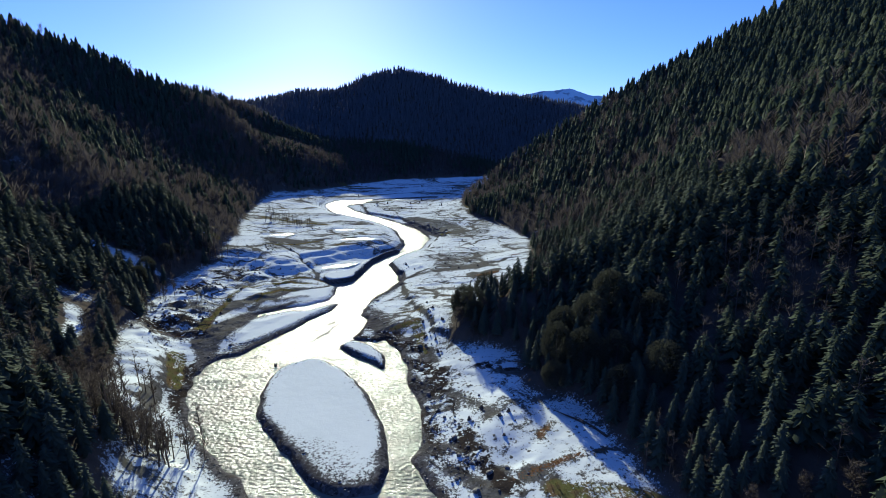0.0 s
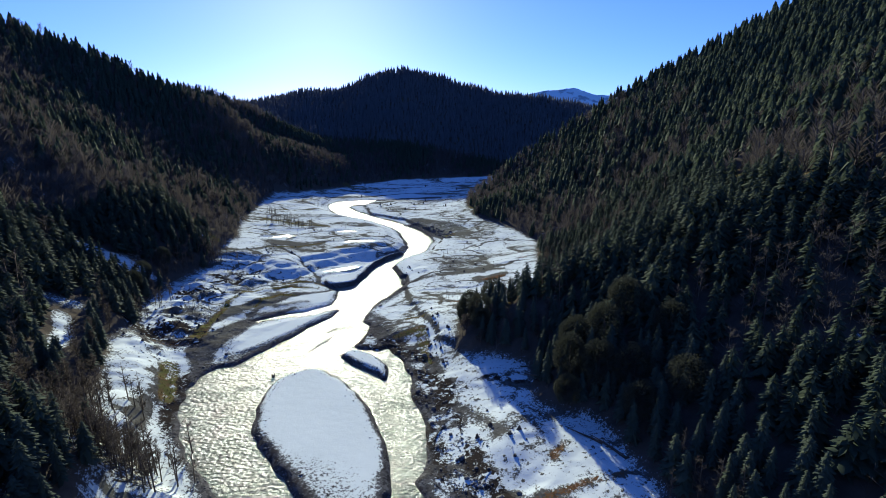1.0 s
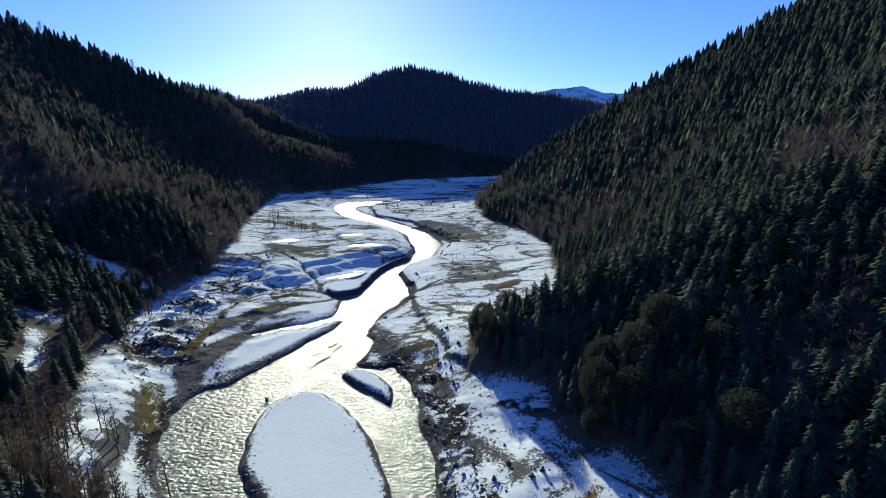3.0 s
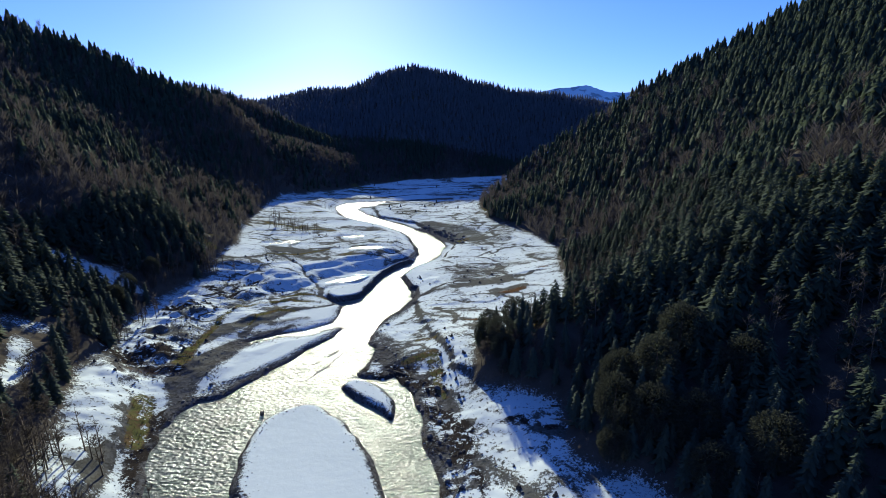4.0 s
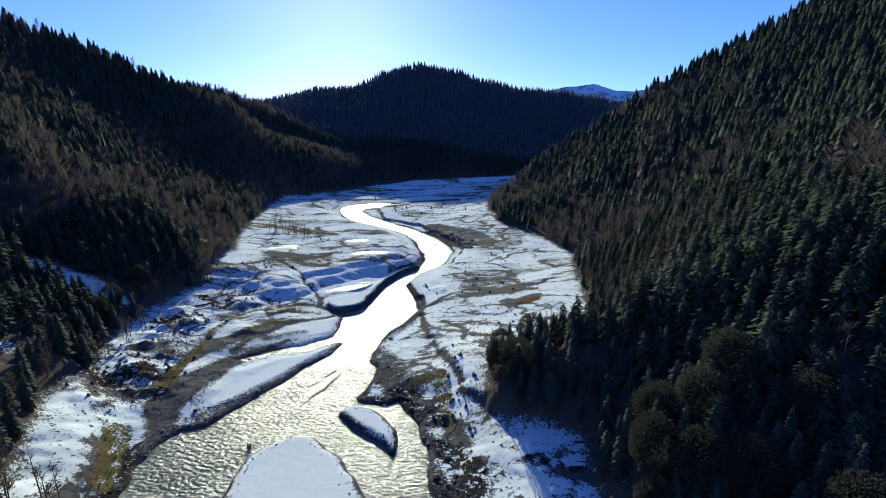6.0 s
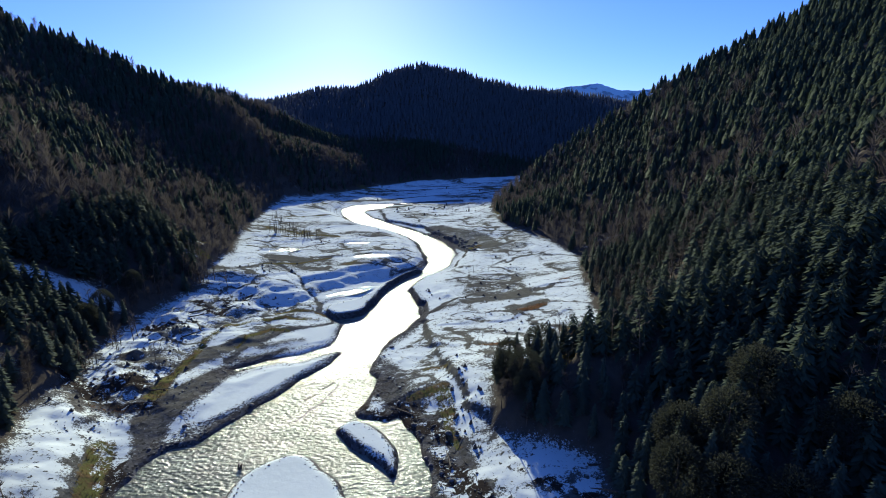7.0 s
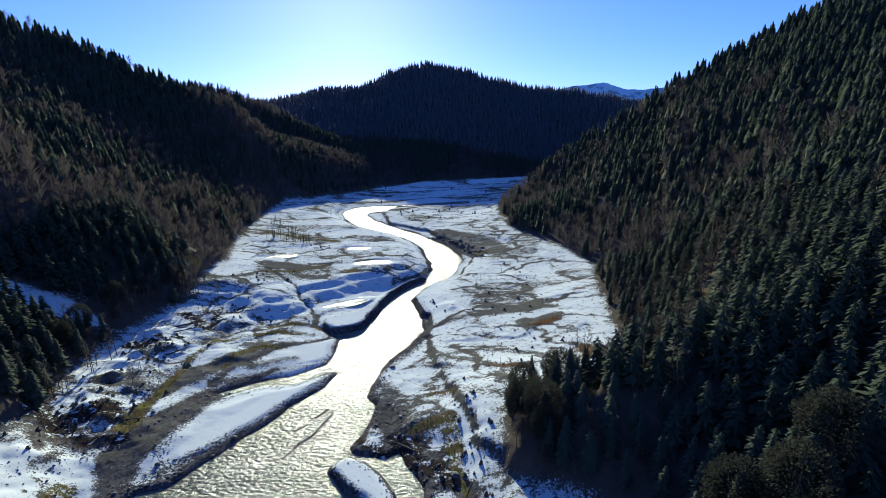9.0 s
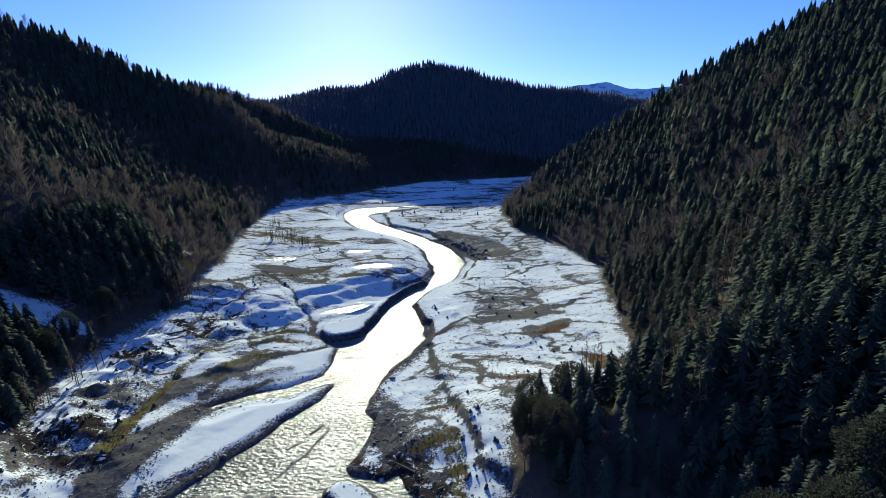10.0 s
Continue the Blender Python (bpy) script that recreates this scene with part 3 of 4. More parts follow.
def build_ground():
    xs = steps(-3200, 3200, lambda v: 0.8 if -135 < v < 62 else min(0.8 + 0.055 * max(-135 - v, v - 62), 60))
    ys = steps(-1500, 4950, lambda v: 0.75 * max(1.0, (v / 250) ** 1.6) if v > 90 else min(0.75 + 0.05 * (90.5 - v), 60))
    gx, gy = np.meshgrid(xs, ys)
    x, y = gx.ravel(), gy.ravel()
    f = land(x, y)
    nx, ny = len(xs), len(ys)
    # steep banks hold no snow
    rise_y, rise_x = np.gradient(f["z"].reshape(ny, nx), ys, xs)
    steep = np.hypot(rise_x, rise_y).ravel()
    f["snow"] = np.clip(f["snow"] - 0.8 * smooth(0.62, 1.0, steep) * (f["edge"] < -2), 0, 1)
    i = (np.arange(ny - 1)[:, None] * nx + np.arange(nx - 1)).ravel()
    quads = np.stack([i, i + 1, i + nx + 1, i + nx], 1)
    mesh = mesh_from("ground", np.stack([x, y, f["z"]], 1), None, [GROUND], quads=quads)
    mesh.polygons.foreach_set("use_smooth", np.ones(len(quads), bool))
    for key in ("snow", "soil", "grass", "rust", "wood", "worn", "stony"):
        mesh.attributes.new(key, "FLOAT", "POINT").data.foreach_set("value", f[key].astype(np.float32))
    return tagged(new("ground", mesh), "snow-covered valley floor with gravel banks rising into wooded hills", "ground", kind="structure")


def build_water():
    xs, ys = np.linspace(-240, 120, 25), np.linspace(-400, 760, 60)
    gx, gy = np.meshgrid(xs, ys)
    i = (np.arange(len(ys) - 1)[:, None] * len(xs) + np.arange(len(xs) - 1)).ravel()
    quads = np.stack([i, i + 1, i + len(xs) + 1, i + len(xs)], 1)
    mesh = mesh_from("water", np.stack([gx.ravel(), gy.ravel(), np.full(gx.size, WATER_Z)], 1), None, [WATER], quads=quads)
    return tagged(new("water", mesh), "shallow rippled river glinting in low sun between gravel bars", "water", kind="structure")


def build_ponds():
    for cx, cy, half, wide, turn, high in PONDS:
        c, s = math.cos(radians(turn)), math.sin(radians(turn))
        rim = []
        for k in range(40):
            a = 2 * math.pi * k / 40
            u, v = (half + 3.5) * math.cos(a), (wide + 3.5) * math.sin(a)
            rim.append((cx + u * s + v * c, cy + u * c - v * s, high))
        verts = [(cx, cy, high), *rim]
        tris = [(0, 1 + k, 1 + (k + 1) % 40) for k in range(40)]
        pond = new("pond", mesh_from("pond", verts, tris, [WATER]))
        tagged(pond, "shallow meltwater pool glinting on the snowy bench", "water", kind="structure")


ground, water = build_ground(), build_water()
build_ponds()


# ---- trees ----
def kites(root, angle, length, wide, drop, fold, rng):
    """One bough: a folded kite that droops outwards, as 4 vertices and 2 triangles."""
    c, s = math.cos(angle), math.sin(angle)
    tip = (root[0] + c * length, root[1] + s * length, root[2] - drop)
    m = rng.uniform(0.45, 0.65)
    mx, my, mz = root[0] + c * length * m, root[1] + s * length * m, root[2] - drop * m - fold
    return [root, (mx - s * wide, my + c * wide, mz), tip, (mx + s * wide, my - c * wide, mz)]


def conifer(seed, whorls, per, twigs=0, spread=0.17, trunk_sides=5):
    """A conifer one metre tall: vertices, triangles, slots (0 bark, 1 needles)."""
    rng = random.Random(seed)
    v, t, m = [], [], []
    r = 0.013
    for k in range(trunk_sides):
        a = 2 * math.pi * k / trunk_sides
        v.append((r * math.cos(a), r * math.sin(a), -0.03))
    v.append((0, 0, 0.97))
    for k in range(trunk_sides):
        t.append((k, (k + 1) % trunk_sides, trunk_sides))
        m.append(0)
    total = whorls * per
    for i in range(total):
        z = 0.08 + 0.88 * ((i + rng.random()) / total) ** 0.9
        a = 2.4 * i + rng.uniform(-0.6, 0.6)
        length = (spread * (1 - z) ** 0.62 + 0.010) * rng.uniform(0.55, 1.2)
        boughs = [(a, length, rng.uniform(0.15, 0.28))]
        boughs += [(a + rng.choice((-1, 1)) * rng.uniform(0.3, 0.7), length * rng.uniform(0.5, 1.0), rng.uniform(0.14, 0.26)) for _ in range(twigs)]
        for b, ln, wd in boughs:
            n = len(v)
            v += kites((0, 0, z + rng.uniform(0.05, 0.3) * ln), b, ln, ln * wd, ln * rng.uniform(0.2, 1.0), ln * rng.uniform(-0.12, 0.25), rng)
            t += [(n, n + 1, n + 2), (n, n + 2, n + 3)]
            m += [1, 1]
    n = len(v)
    v += [(0.008, 0, 0.9), (-0.004, 0.007, 0.9), (-0.004, -0.007, 0.9), (0, 0, 1.0)]
    t += [(n, n + 1, n + 3), (n + 1, n + 2, n + 3), (n + 2, n, n + 3)]
    m += [1, 1, 1]
    return np.array(v), np.array(t), np.array(m)


def far_conifer(seed, tufts, spread=0.19, sides=4):
    """A distant conifer: a slim core with tufts of needles hanging round it."""
    rng = random.Random(seed)
    v, t = [(0, 0, 1.0)], []
    for k in range(sides):
        a = 6.283 * k / sides
        v.append((0.85 * spread * math.cos(a), 0.85 * spread * math.sin(a), 0.0))
    for k in range(sides):
        t.append((0, 1 + k, 1 + (k + 1) % sides))
    for i in range(tufts):
        z = 0.05 + 0.9 * ((i + rng.random()) / tufts) ** 1.1
        r = spread * (1 - z) ** 0.65 * rng.uniform(0.75, 1.2) + 0.012
        a = 2.4 * i + rng.uniform(-0.5, 0.5)
        c, s = math.cos(a), math.sin(a)
        w = r * rng.uniform(0.35, 0.6)
        high = r * rng.uniform(0.5, 1.4)
        n = len(v)
        v += [(0.25 * r * c - s * w, 0.25 * r * s + c * w, z + high * rng.uniform(0.2, 0.8)), (0.25 * r * c + s * w, 0.25 * r * s - c * w, z + high * rng.uniform(0.2, 0.8)),
              (r * c, r * s, z - high * rng.uniform(0.2, 0.5))]
        t.append((n, n + 1, n + 2))
    return np.array(v), np.array(t), np.ones(len(t), int)


def bare_tree(seed, limbs, twigs, spread=0.24):
    """A leafless broadleaf tree one metre tall: trunk, limbs and thin twigs."""
    rng = random.Random(seed)
    v, t, m = [], [], []

    def tube(a, b, ra, rb, slot):
        a, b = Vector(a), Vector(b)
        d = (b - a).normalized()
        e = d.orthogonal().normalized()
        g = d.cross(e)
        n = len(v)
        for p, r in ((a, ra), (b, rb)):
            for k in range(3):
                w = 2.094 * k
                v.append(tuple(p + e * (r * math.cos(w)) + g * (r * math.sin(w))))
        for k in range(3):
            j = (k + 1) % 3
            t.extend([(n + k, n + j, n + 3 + j), (n + k, n + 3 + j, n + 3 + k)])
            m.extend([slot, slot])

    lean = (rng.uniform(-0.05, 0.05), rng.uniform(-0.05, 0.05))
    tube((0, 0, -0.03), (lean[0] * 0.5, lean[1] * 0.5, 0.5), 0.016, 0.010, 0)
    tube((lean[0] * 0.5, lean[1] * 0.5, 0.5), (lean[0], lean[1], 0.95), 0.010, 0.002, 0)
    for _ in range(limbs):
        z = rng.uniform(0.22, 0.85)
        a = rng.uniform(0, 6.28)
        l = spread * rng.uniform(0.6, 1.1) * (1.25 - z)
        p = (lean[0] * z, lean[1] * z, z)
        q = (p[0] + l * math.cos(a), p[1] + l * math.sin(a), z + l * rng.uniform(0.5, 1.1))
        tube(p, q, 0.006, 0.002, 0)
        for _ in range(twigs):
            u = rng.uniform(0.25, 1.0)
            s = Vector(p).lerp(Vector(q), u)
            d = Vector((rng.uniform(-1, 1), rng.uniform(-1, 1), rng.uniform(-0.2, 1.1))).normalized() * (spread * rng.uniform(0.2, 0.5))
            w = Vector((rng.uniform(-1, 1), rng.uniform(-1, 1), 0)) * 0.006
            n = len(v)
            v.extend([tuple(s - w), tuple(s + w), tuple(s + d)])
            t.append((n, n + 1, n + 2))
            m.append(1)
    return np.array(v), np.array(t), np.array(m)


def twig_crown(seed, twigs, spread=0.2):
    """A distant leafless tree: a thin stem and a loose egg-shaped crown of upswept twigs."""
    rng = random.Random(seed)
    v, t, m = [(0.014, 0, -0.03), (-0.007, 0.012, -0.03), (-0.007, -0.012, -0.03), (0, 0, 0.85)], [(0, 1, 3), (1, 2, 3), (2, 0, 3)], [0, 0, 0]
    for i in range(twigs):
        z = 0.22 + 0.62 * (i + rng.random()) / twigs
        a = 2.4 * i + rng.uniform(-0.5, 0.5)
        r = spread * math.sqrt(max(0.05, 1 - ((z - 0.45) / 0.5) ** 2)) * rng.uniform(0.5, 1.15)
        c, s = math.cos(a), math.sin(a)
        w = rng.uniform(0.010, 0.024)
        n = len(v)
        v += [(0.25 * r * c - s * w, 0.25 * r * s + c * w, z - 0.05), (0.25 * r * c + s * w, 0.25 * r * s - c * w, z - 0.02), (r * c, r * s, z + r * rng.uniform(0.3, 1.1))]
        t.append((n, n + 1, n + 2))
        m.append(1)
    return np.array(v), np.array(t), np.array(m)


def scatter(x0, x1, y0, y1, gap, rng):
    """Places on a shaken grid."""
    gx, gy = np.meshgrid(np.arange(x0, x1, gap), np.arange(y0, y1, gap))
    x = gx.ravel() + rng.uniform(-0.48, 0.48, gx.size) * gap
    y = gy.ravel() + rng.uniform(-0.48, 0.48, gx.size) * gap
    return x, y


def wooded(x, y, margin=3.0):
    """Which places carry trees, with the land there."""
    f = land(x, y)
    keep = (f["edge"] > margin) & (f["clear"] > 1.5)
    return keep, f


def forest(name, places, kinds, materials, label, rng):
    """One mesh of many trees. places: x, y, z, height arrays and the index of each one's kind."""
    x, y, z, high, kind = places
    vs, ts, ms, tint, base = [], [], [], [], 0
    for k, (v, t, m) in enumerate(kinds):
        at = np.nonzero(kind == k)[0]
        if not len(at):
            continue
        turn = rng.uniform(0, 6.28, len(at))
        wide = high[at] * rng.uniform(0.85, 1.25, len(at))
        c, s = np.cos(turn)[:, None] * wide[:, None], np.sin(turn)[:, None] * wide[:, None]
        lx, ly = rng.normal(0, 0.02, (2, len(at), 1))
        px = x[at][:, None] + c * v[:, 0] - s * v[:, 1] + lx * high[at][:, None] * v[:, 2]
        py = y[at][:, None] + s * v[:, 0] + c * v[:, 1] + ly * high[at][:, None] * v[:, 2]
        pz = z[at][:, None] + high[at][:, None] * v[:, 2]
        vs.append(np.stack([px, py, pz], -1).reshape(-1, 3))
        ts.append((t[None] + (base + np.arange(len(at)) * len(v))[:, None, None]).reshape(-1, 3))
        ms.append(np.tile(m, len(at)))
        tint.append(np.repeat(rng.uniform(0, 1, len(at)), len(v)))
        base += len(at) * len(v)
    mesh = mesh_from(name, np.concatenate(vs), np.concatenate(ts), materials, np.concatenate(ms), np.concatenate(tint))
    return tagged(new(name, mesh), label, "trees", kind="stuff")


def single_tree(name, kind, leaf, label, group):
    """A tree of its own with a trunk and a crown, at the origin, one metre tall."""
    v, t, m = kind
    tree = new(name)
    for part_name, slot, mat in (("trunk", 0, BARK), ("crown", 1, leaf)):
        used = t[m == slot]
        ids, inverse = np.unique(used, return_inverse=True)
        ob = new(part_name, mesh_from(part_name, v[ids], inverse.reshape(-1, 3), [mat]))
        ob.parent = tree
    return tagged(tree, label, "tree", group)


def plant_woods():
    rng = np.random.default_rng(7)
    near_kinds = [conifer(s, 20, 8, 2, sp) for s, sp in ((1, 0.20), (2, 0.24), (3, 0.18), (4, 0.26))]
    near_bare = [bare_tree(s, 34, 26) for s in (5, 6)]
    mid_kinds = [conifer(s, 17, 9, 0, sp, 3) for s, sp in ((11, 0.27), (12, 0.31), (13, 0.24))]
    mid_bare = [bare_tree(s, 14, 12) for s in (15, 16)]
    far_bare = [twig_crown(s, 42, sp) for s, sp in ((17, 0.28), (18, 0.34), (27, 0.25))]
    brush = [bare_tree(s, 6, 9, 0.45) for s in (19, 20, 26)]
    far_kinds = [far_conifer(s, 34, sp) for s, sp in ((21, 0.27), (22, 0.32), (23, 0.24), (24, 0.29), (25, 0.35))]
    last_kinds = [far_conifer(s, 12, sp, 3) for s, sp in ((31, 0.2), (32, 0.24), (33, 0.28))]

    def grown(f, x, y):
        """Tree heights: lower at the floor's edge."""
        return (11.5 + 2.2 * smooth(0, 40, f["edge"]) + 2.6 * layered(x, y, 60, 101, 3) * smooth(0, 30, f["edge"])) * np.where(f["edge"] < 14, rng.uniform(0.75, 1.0, x.shape), rng.uniform(0.7, 1.12, x.shape))

    def leafless(x, y, f):
        brown = np.zeros(x.shape)
        for cx, cy, size in ((-72, 112, 26), (88, 98, 30), (-146, 262, 30), (-150, 330, 26), (60, 210, 16), (95, 60, 30)):
            brown = np.maximum(brown, 0.5 * np.exp(-((x - cx) ** 2 + (y - cy) ** 2) / size**2))
        return (layered(x, y, 45, 111, 3) + brown + 0.25 * smooth(30, 0, f["edge"]) + rng.uniform(-0.3, 0.3, x.shape)) > 0.36

    # the nearest ring: the edges of the woods beside the way
    x, y = scatter(-190, 120, 70, 330, 4.6, rng)
    keep, f = wooded(x, y, 1.5)
    far = np.abs(f["edge"])
    ring = keep & (far < 26) & (y < 320)
    pick = np.nonzero(ring)[0]
    order = np.argsort(far[pick] + 0.10 * np.hypot(x[pick], y[pick] - 100))[:300]
    own = np.zeros(x.shape, bool)
    own[pick[order]] = True
    high, bare = grown(f, x, y), leafless(x, y, f)
    originals = [single_tree("conifer_tree", k, NEEDLES_LIFTED, "dark green conifer with drooping boughs at the wood's edge", "trees along the valley edge") for k in near_kinds]
    originals += [single_tree("bare_tree", k, TWIGS, "leafless brown broadleaf tree at the wood's edge", "leafless trees along the valley edge") for k in near_bare]
    placed = set()
    for i in np.nonzero(own)[0]:
        k = int(rng.integers(0, 2)) + 4 if bare[i] else int(rng.integers(0, 4))
        h = float(high[i]) * (0.85 if k > 3 else 1.0)
        m = pose(float(x[i]), float(y[i]), float(f["z"][i]) - 0.1, rng.normal(0, 1.5), rng.normal(0, 1.5), rng.uniform(0, 360))
        if k in placed:
            tree = copy_thing(originals[k], m)
        else:
            tree = originals[k]
            tree.matrix_basis = m
            placed.add(k)
        tree.scale = (h * rng.uniform(0.9, 1.2),) * 2 + (h,)
    rest = keep & ~own
    for name, some, kinds, leaf, label in (
        ("near_forest", rest & ~bare, mid_kinds, NEEDLES_WOOD, "dense dark conifer forest on the lower slopes"),
        ("bare_woods", rest & bare, mid_bare, TWIGS_WOOD, "leafless brown broadleaf trees among the conifers"),
    ):
        r = np.nonzero(some)[0]
        forest(name, (x[r], y[r], f["z"][r] - 0.1, high[r], rng.integers(0, len(kinds), len(r))), kinds, [BARK, leaf], label, rng)
    # leafless undergrowth between the nearer trees
    bx, by = scatter(-170, 135, 72, 300, 5.2, rng)
    bkeep, bf = wooded(bx, by, 0.5)
    r = np.nonzero(bkeep & (rng.uniform(0, 1, bx.shape) < 0.55) & (np.abs(bf["edge"]) < 75))[0]
    forest("undergrowth", (bx[r], by[r], bf["z"][r] - 0.1, rng.uniform(2.5, 6.0, len(r)), rng.integers(0, 3, len(r))), brush, [BARK, TWIGS_WOOD],
           "leafless brown brush between the conifers", rng)["category"] = "brush"
    # the hillsides
    x, y = scatter(-620, 520, -160, 1000, 6.0, rng)
    keep, f = wooded(x, y, 1.5)
    keep &= ~((x > -190) & (x < 120) & (y > 70) & (y < 330))
    keep &= (np.abs(x) < 120 + 1.15 * np.maximum(y + 30, 0)) & ~((y < 20) & (np.abs(x) > 160))
    r = np.nonzero(keep)[0]
    x, y = x[r], y[r]
    f = {k: a[r] for k, a in f.items()}
    high = grown(f, x, y)
    brown = (layered(x, y, 70, 117, 3) + 0.35 * smooth(60, 0, f["edge"]) + rng.uniform(-0.45, 0.45, x.shape) - 1.2 * smooth(95, 140, f["z"]) * (x > 150)) > np.where(x < 0, -0.05, 0.12)
    for name, some, kinds, leaf, label in (
        ("hillside_forest", ~brown, far_kinds, NEEDLES_WOOD, "dark conifer forest covering the steep hillsides"),
        ("hillside_bare_woods", brown, far_bare, TWIGS_WOOD, "leafless brown trees scattered through the hillside forest"),
    ):
        r = np.nonzero(some)[0]
        forest(name, (x[r], y[r], f["z"][r] - 0.1, high[r], rng.integers(0, len(kinds), len(r))), kinds, [BARK, leaf], label, rng)
    # the far hills, their needles paled for haze
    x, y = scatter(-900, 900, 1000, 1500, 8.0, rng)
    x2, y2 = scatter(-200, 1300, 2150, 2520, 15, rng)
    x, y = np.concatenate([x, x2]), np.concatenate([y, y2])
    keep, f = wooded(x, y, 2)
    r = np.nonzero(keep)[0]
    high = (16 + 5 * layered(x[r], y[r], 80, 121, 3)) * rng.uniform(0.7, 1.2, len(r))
    forest("far_forest", (x[r], y[r], f["z"][r] - 0.1, high, rng.integers(0, 3, len(r))), last_kinds, [BARK, NEEDLES_HAZED],
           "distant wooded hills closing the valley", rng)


plant_woods()


# ---- far snow mountain ----
def build_mountain():
    m, nodes, links, bsdf = material("hazed_mountain_snow")
    where = nodes.new("ShaderNodeNewGeometry").outputs["Position"]
    grain = noised(nodes, links, where, 0.012, 6)
    # Distance haze is mixed into the snow and rock colours, cyan and pale.
    links.new(mixed(nodes, links, stepped(nodes, links, grain, 0.5, 0.62), (0.58, 0.72, 0.78), (0.26, 0.33, 0.37)), bsdf.inputs["Base Color"])
    bsdf.inputs["Roughness"].default_value = 0.8
    gx, gy = np.meshgrid(np.linspace(300, 2400, 150), np.linspace(3850, 4450, 60))
    x, y = gx.ravel(), gy.ravel()
    ridge = [(300, 4150, 320), (700, 4330, 415), (807, 4308, 440), (900, 4285, 443), (1050, 4256, 456), (1140, 4235, 424), (1228, 4215, 396), (1363, 4190, 391), (1510, 4165, 404), (2000, 4050, 380), (2400, 3900, 300)]
    d, crest = to_line(x, y, ridge)
    z = np.maximum(crest - 0.62 * d + 22 * layered(x, y, 160, 131, 5) * smooth(0, 60, d) + 5 * layered(x, y, 40, 141, 3), 60)
    i = (np.arange(59)[:, None] * 150 + np.arange(149)).ravel()
    mesh = mesh_from("snow_mountain", np.stack([x, y, z], 1), None, [m], quads=np.stack([i, i + 1, i + 151, i + 150], 1))
    return tagged(new("backdrop", mesh), "snow-capped rocky mountain ridge far beyond the valley", "mountain", kind="structure")


build_mountain()


# ---- stones, stumps and driftwood on the valley floor ----
def stone_mesh(name, seed, flat, mat, detail=1):
    rng = random.Random(seed)
    bm = bmesh.new()
    bmesh.ops.create_icosphere(bm, subdivisions=detail, radius=0.5)
    for v in bm.verts:
        d = v.co.normalized()
        v.co = d * (0.5 + 0.16 * noise.noise(d * 1.7 + Vector((seed, 0, 0))) + rng.uniform(-0.04, 0.04))
        v.co.z *= flat
    mesh = bpy.data.meshes.new(name)
    bm.to_mesh(mesh)
    bm.free()
    mesh.materials.append(mat)
    return mesh


def stump_parts(seed):
    """An old stump: a flared, broken-topped bole and the roots that spread from it."""
    rng = random.Random(seed)
    bole, roots = bmesh.new(), bmesh.new()
    sides = 9
    rings = []
    for z, r in ((-0.2, 0.62), (0.15, 0.45), (0.55, 0.34), (0.95, 0.31)):
        rings.append([bole.verts.new((r * rng.uniform(0.85, 1.15) * math.cos(6.283 * k / sides), r * rng.uniform(0.85, 1.15) * math.sin(6.283 * k / sides),
                                      z + (rng.uniform(-0.18, 0.25) if z > 0.9 else 0))) for k in range(sides)])
    for a, b in zip(rings[:-1], rings[1:]):
        for k in range(sides):
            bole.faces.new((a[k], a[(k + 1) % sides], b[(k + 1) % sides], b[k]))
    hollow = bole.verts.new((0, 0, 0.75))
    for k in range(sides):
        bole.faces.new((rings[-1][k], rings[-1][(k + 1) % sides], hollow))
    for k in range(6):
        a = 6.283 * (k + rng.uniform(-0.3, 0.3)) / 6
        far = rng.uniform(0.6, 1.0)
        c, s = math.cos(a), math.sin(a)
        base = [roots.verts.new((0.3 * c - s * w, 0.3 * s + c * w, z)) for w, z in ((-0.14, -0.1), (0.14, -0.1), (0, 0.36))]
        knee = [roots.verts.new((0.65 * far * c - s * w, 0.65 * far * s + c * w, z)) for w, z in ((-0.08, -0.1), (0.08, -0.1), (0, 0.2))]
        tip = roots.verts.new((far * c, far * s, -0.15))
        for i in range(3):
            j = (i + 1) % 3
            roots.faces.new((base[i], base[j], knee[j], knee[i]))
            roots.faces.new((knee[i], knee[j], tip))
    return bole, roots


def part(name, bm, mat, parent, label=""):
    mesh = bpy.data.meshes.new(name)
    bmesh.ops.recalc_face_normals(bm, faces=bm.faces)
    bm.to_mesh(mesh)
    bm.free()
    mesh.materials.append(mat)
    ob = new(name, mesh)
    ob.parent = parent
    return tagged(ob, label)


def limb_tube(bm, points, radii, sides=6):
    """A tapered limb through points."""
    rings = []
    points = [Vector(p) for p in points]
    for i, (p, r) in enumerate(zip(points, radii)):
        d = (points[min(i + 1, len(points) - 1)] - points[max(i - 1, 0)]).normalized()
        e = d.orthogonal().normalized()
        g = d.cross(e)
        rings.append([bm.verts.new(p + e * (r * math.cos(6.283 * k / sides)) + g * (r * math.sin(6.283 * k / sides))) for k in range(sides)])
    for a, b in zip(rings[:-1], rings[1:]):
        for k in range(sides):
            bm.faces.new((a[k], a[(k + 1) % sides], b[(k + 1) % sides], b[k]))
    bm.faces.new(rings[0])
    bm.faces.new(rings[-1][::-1])


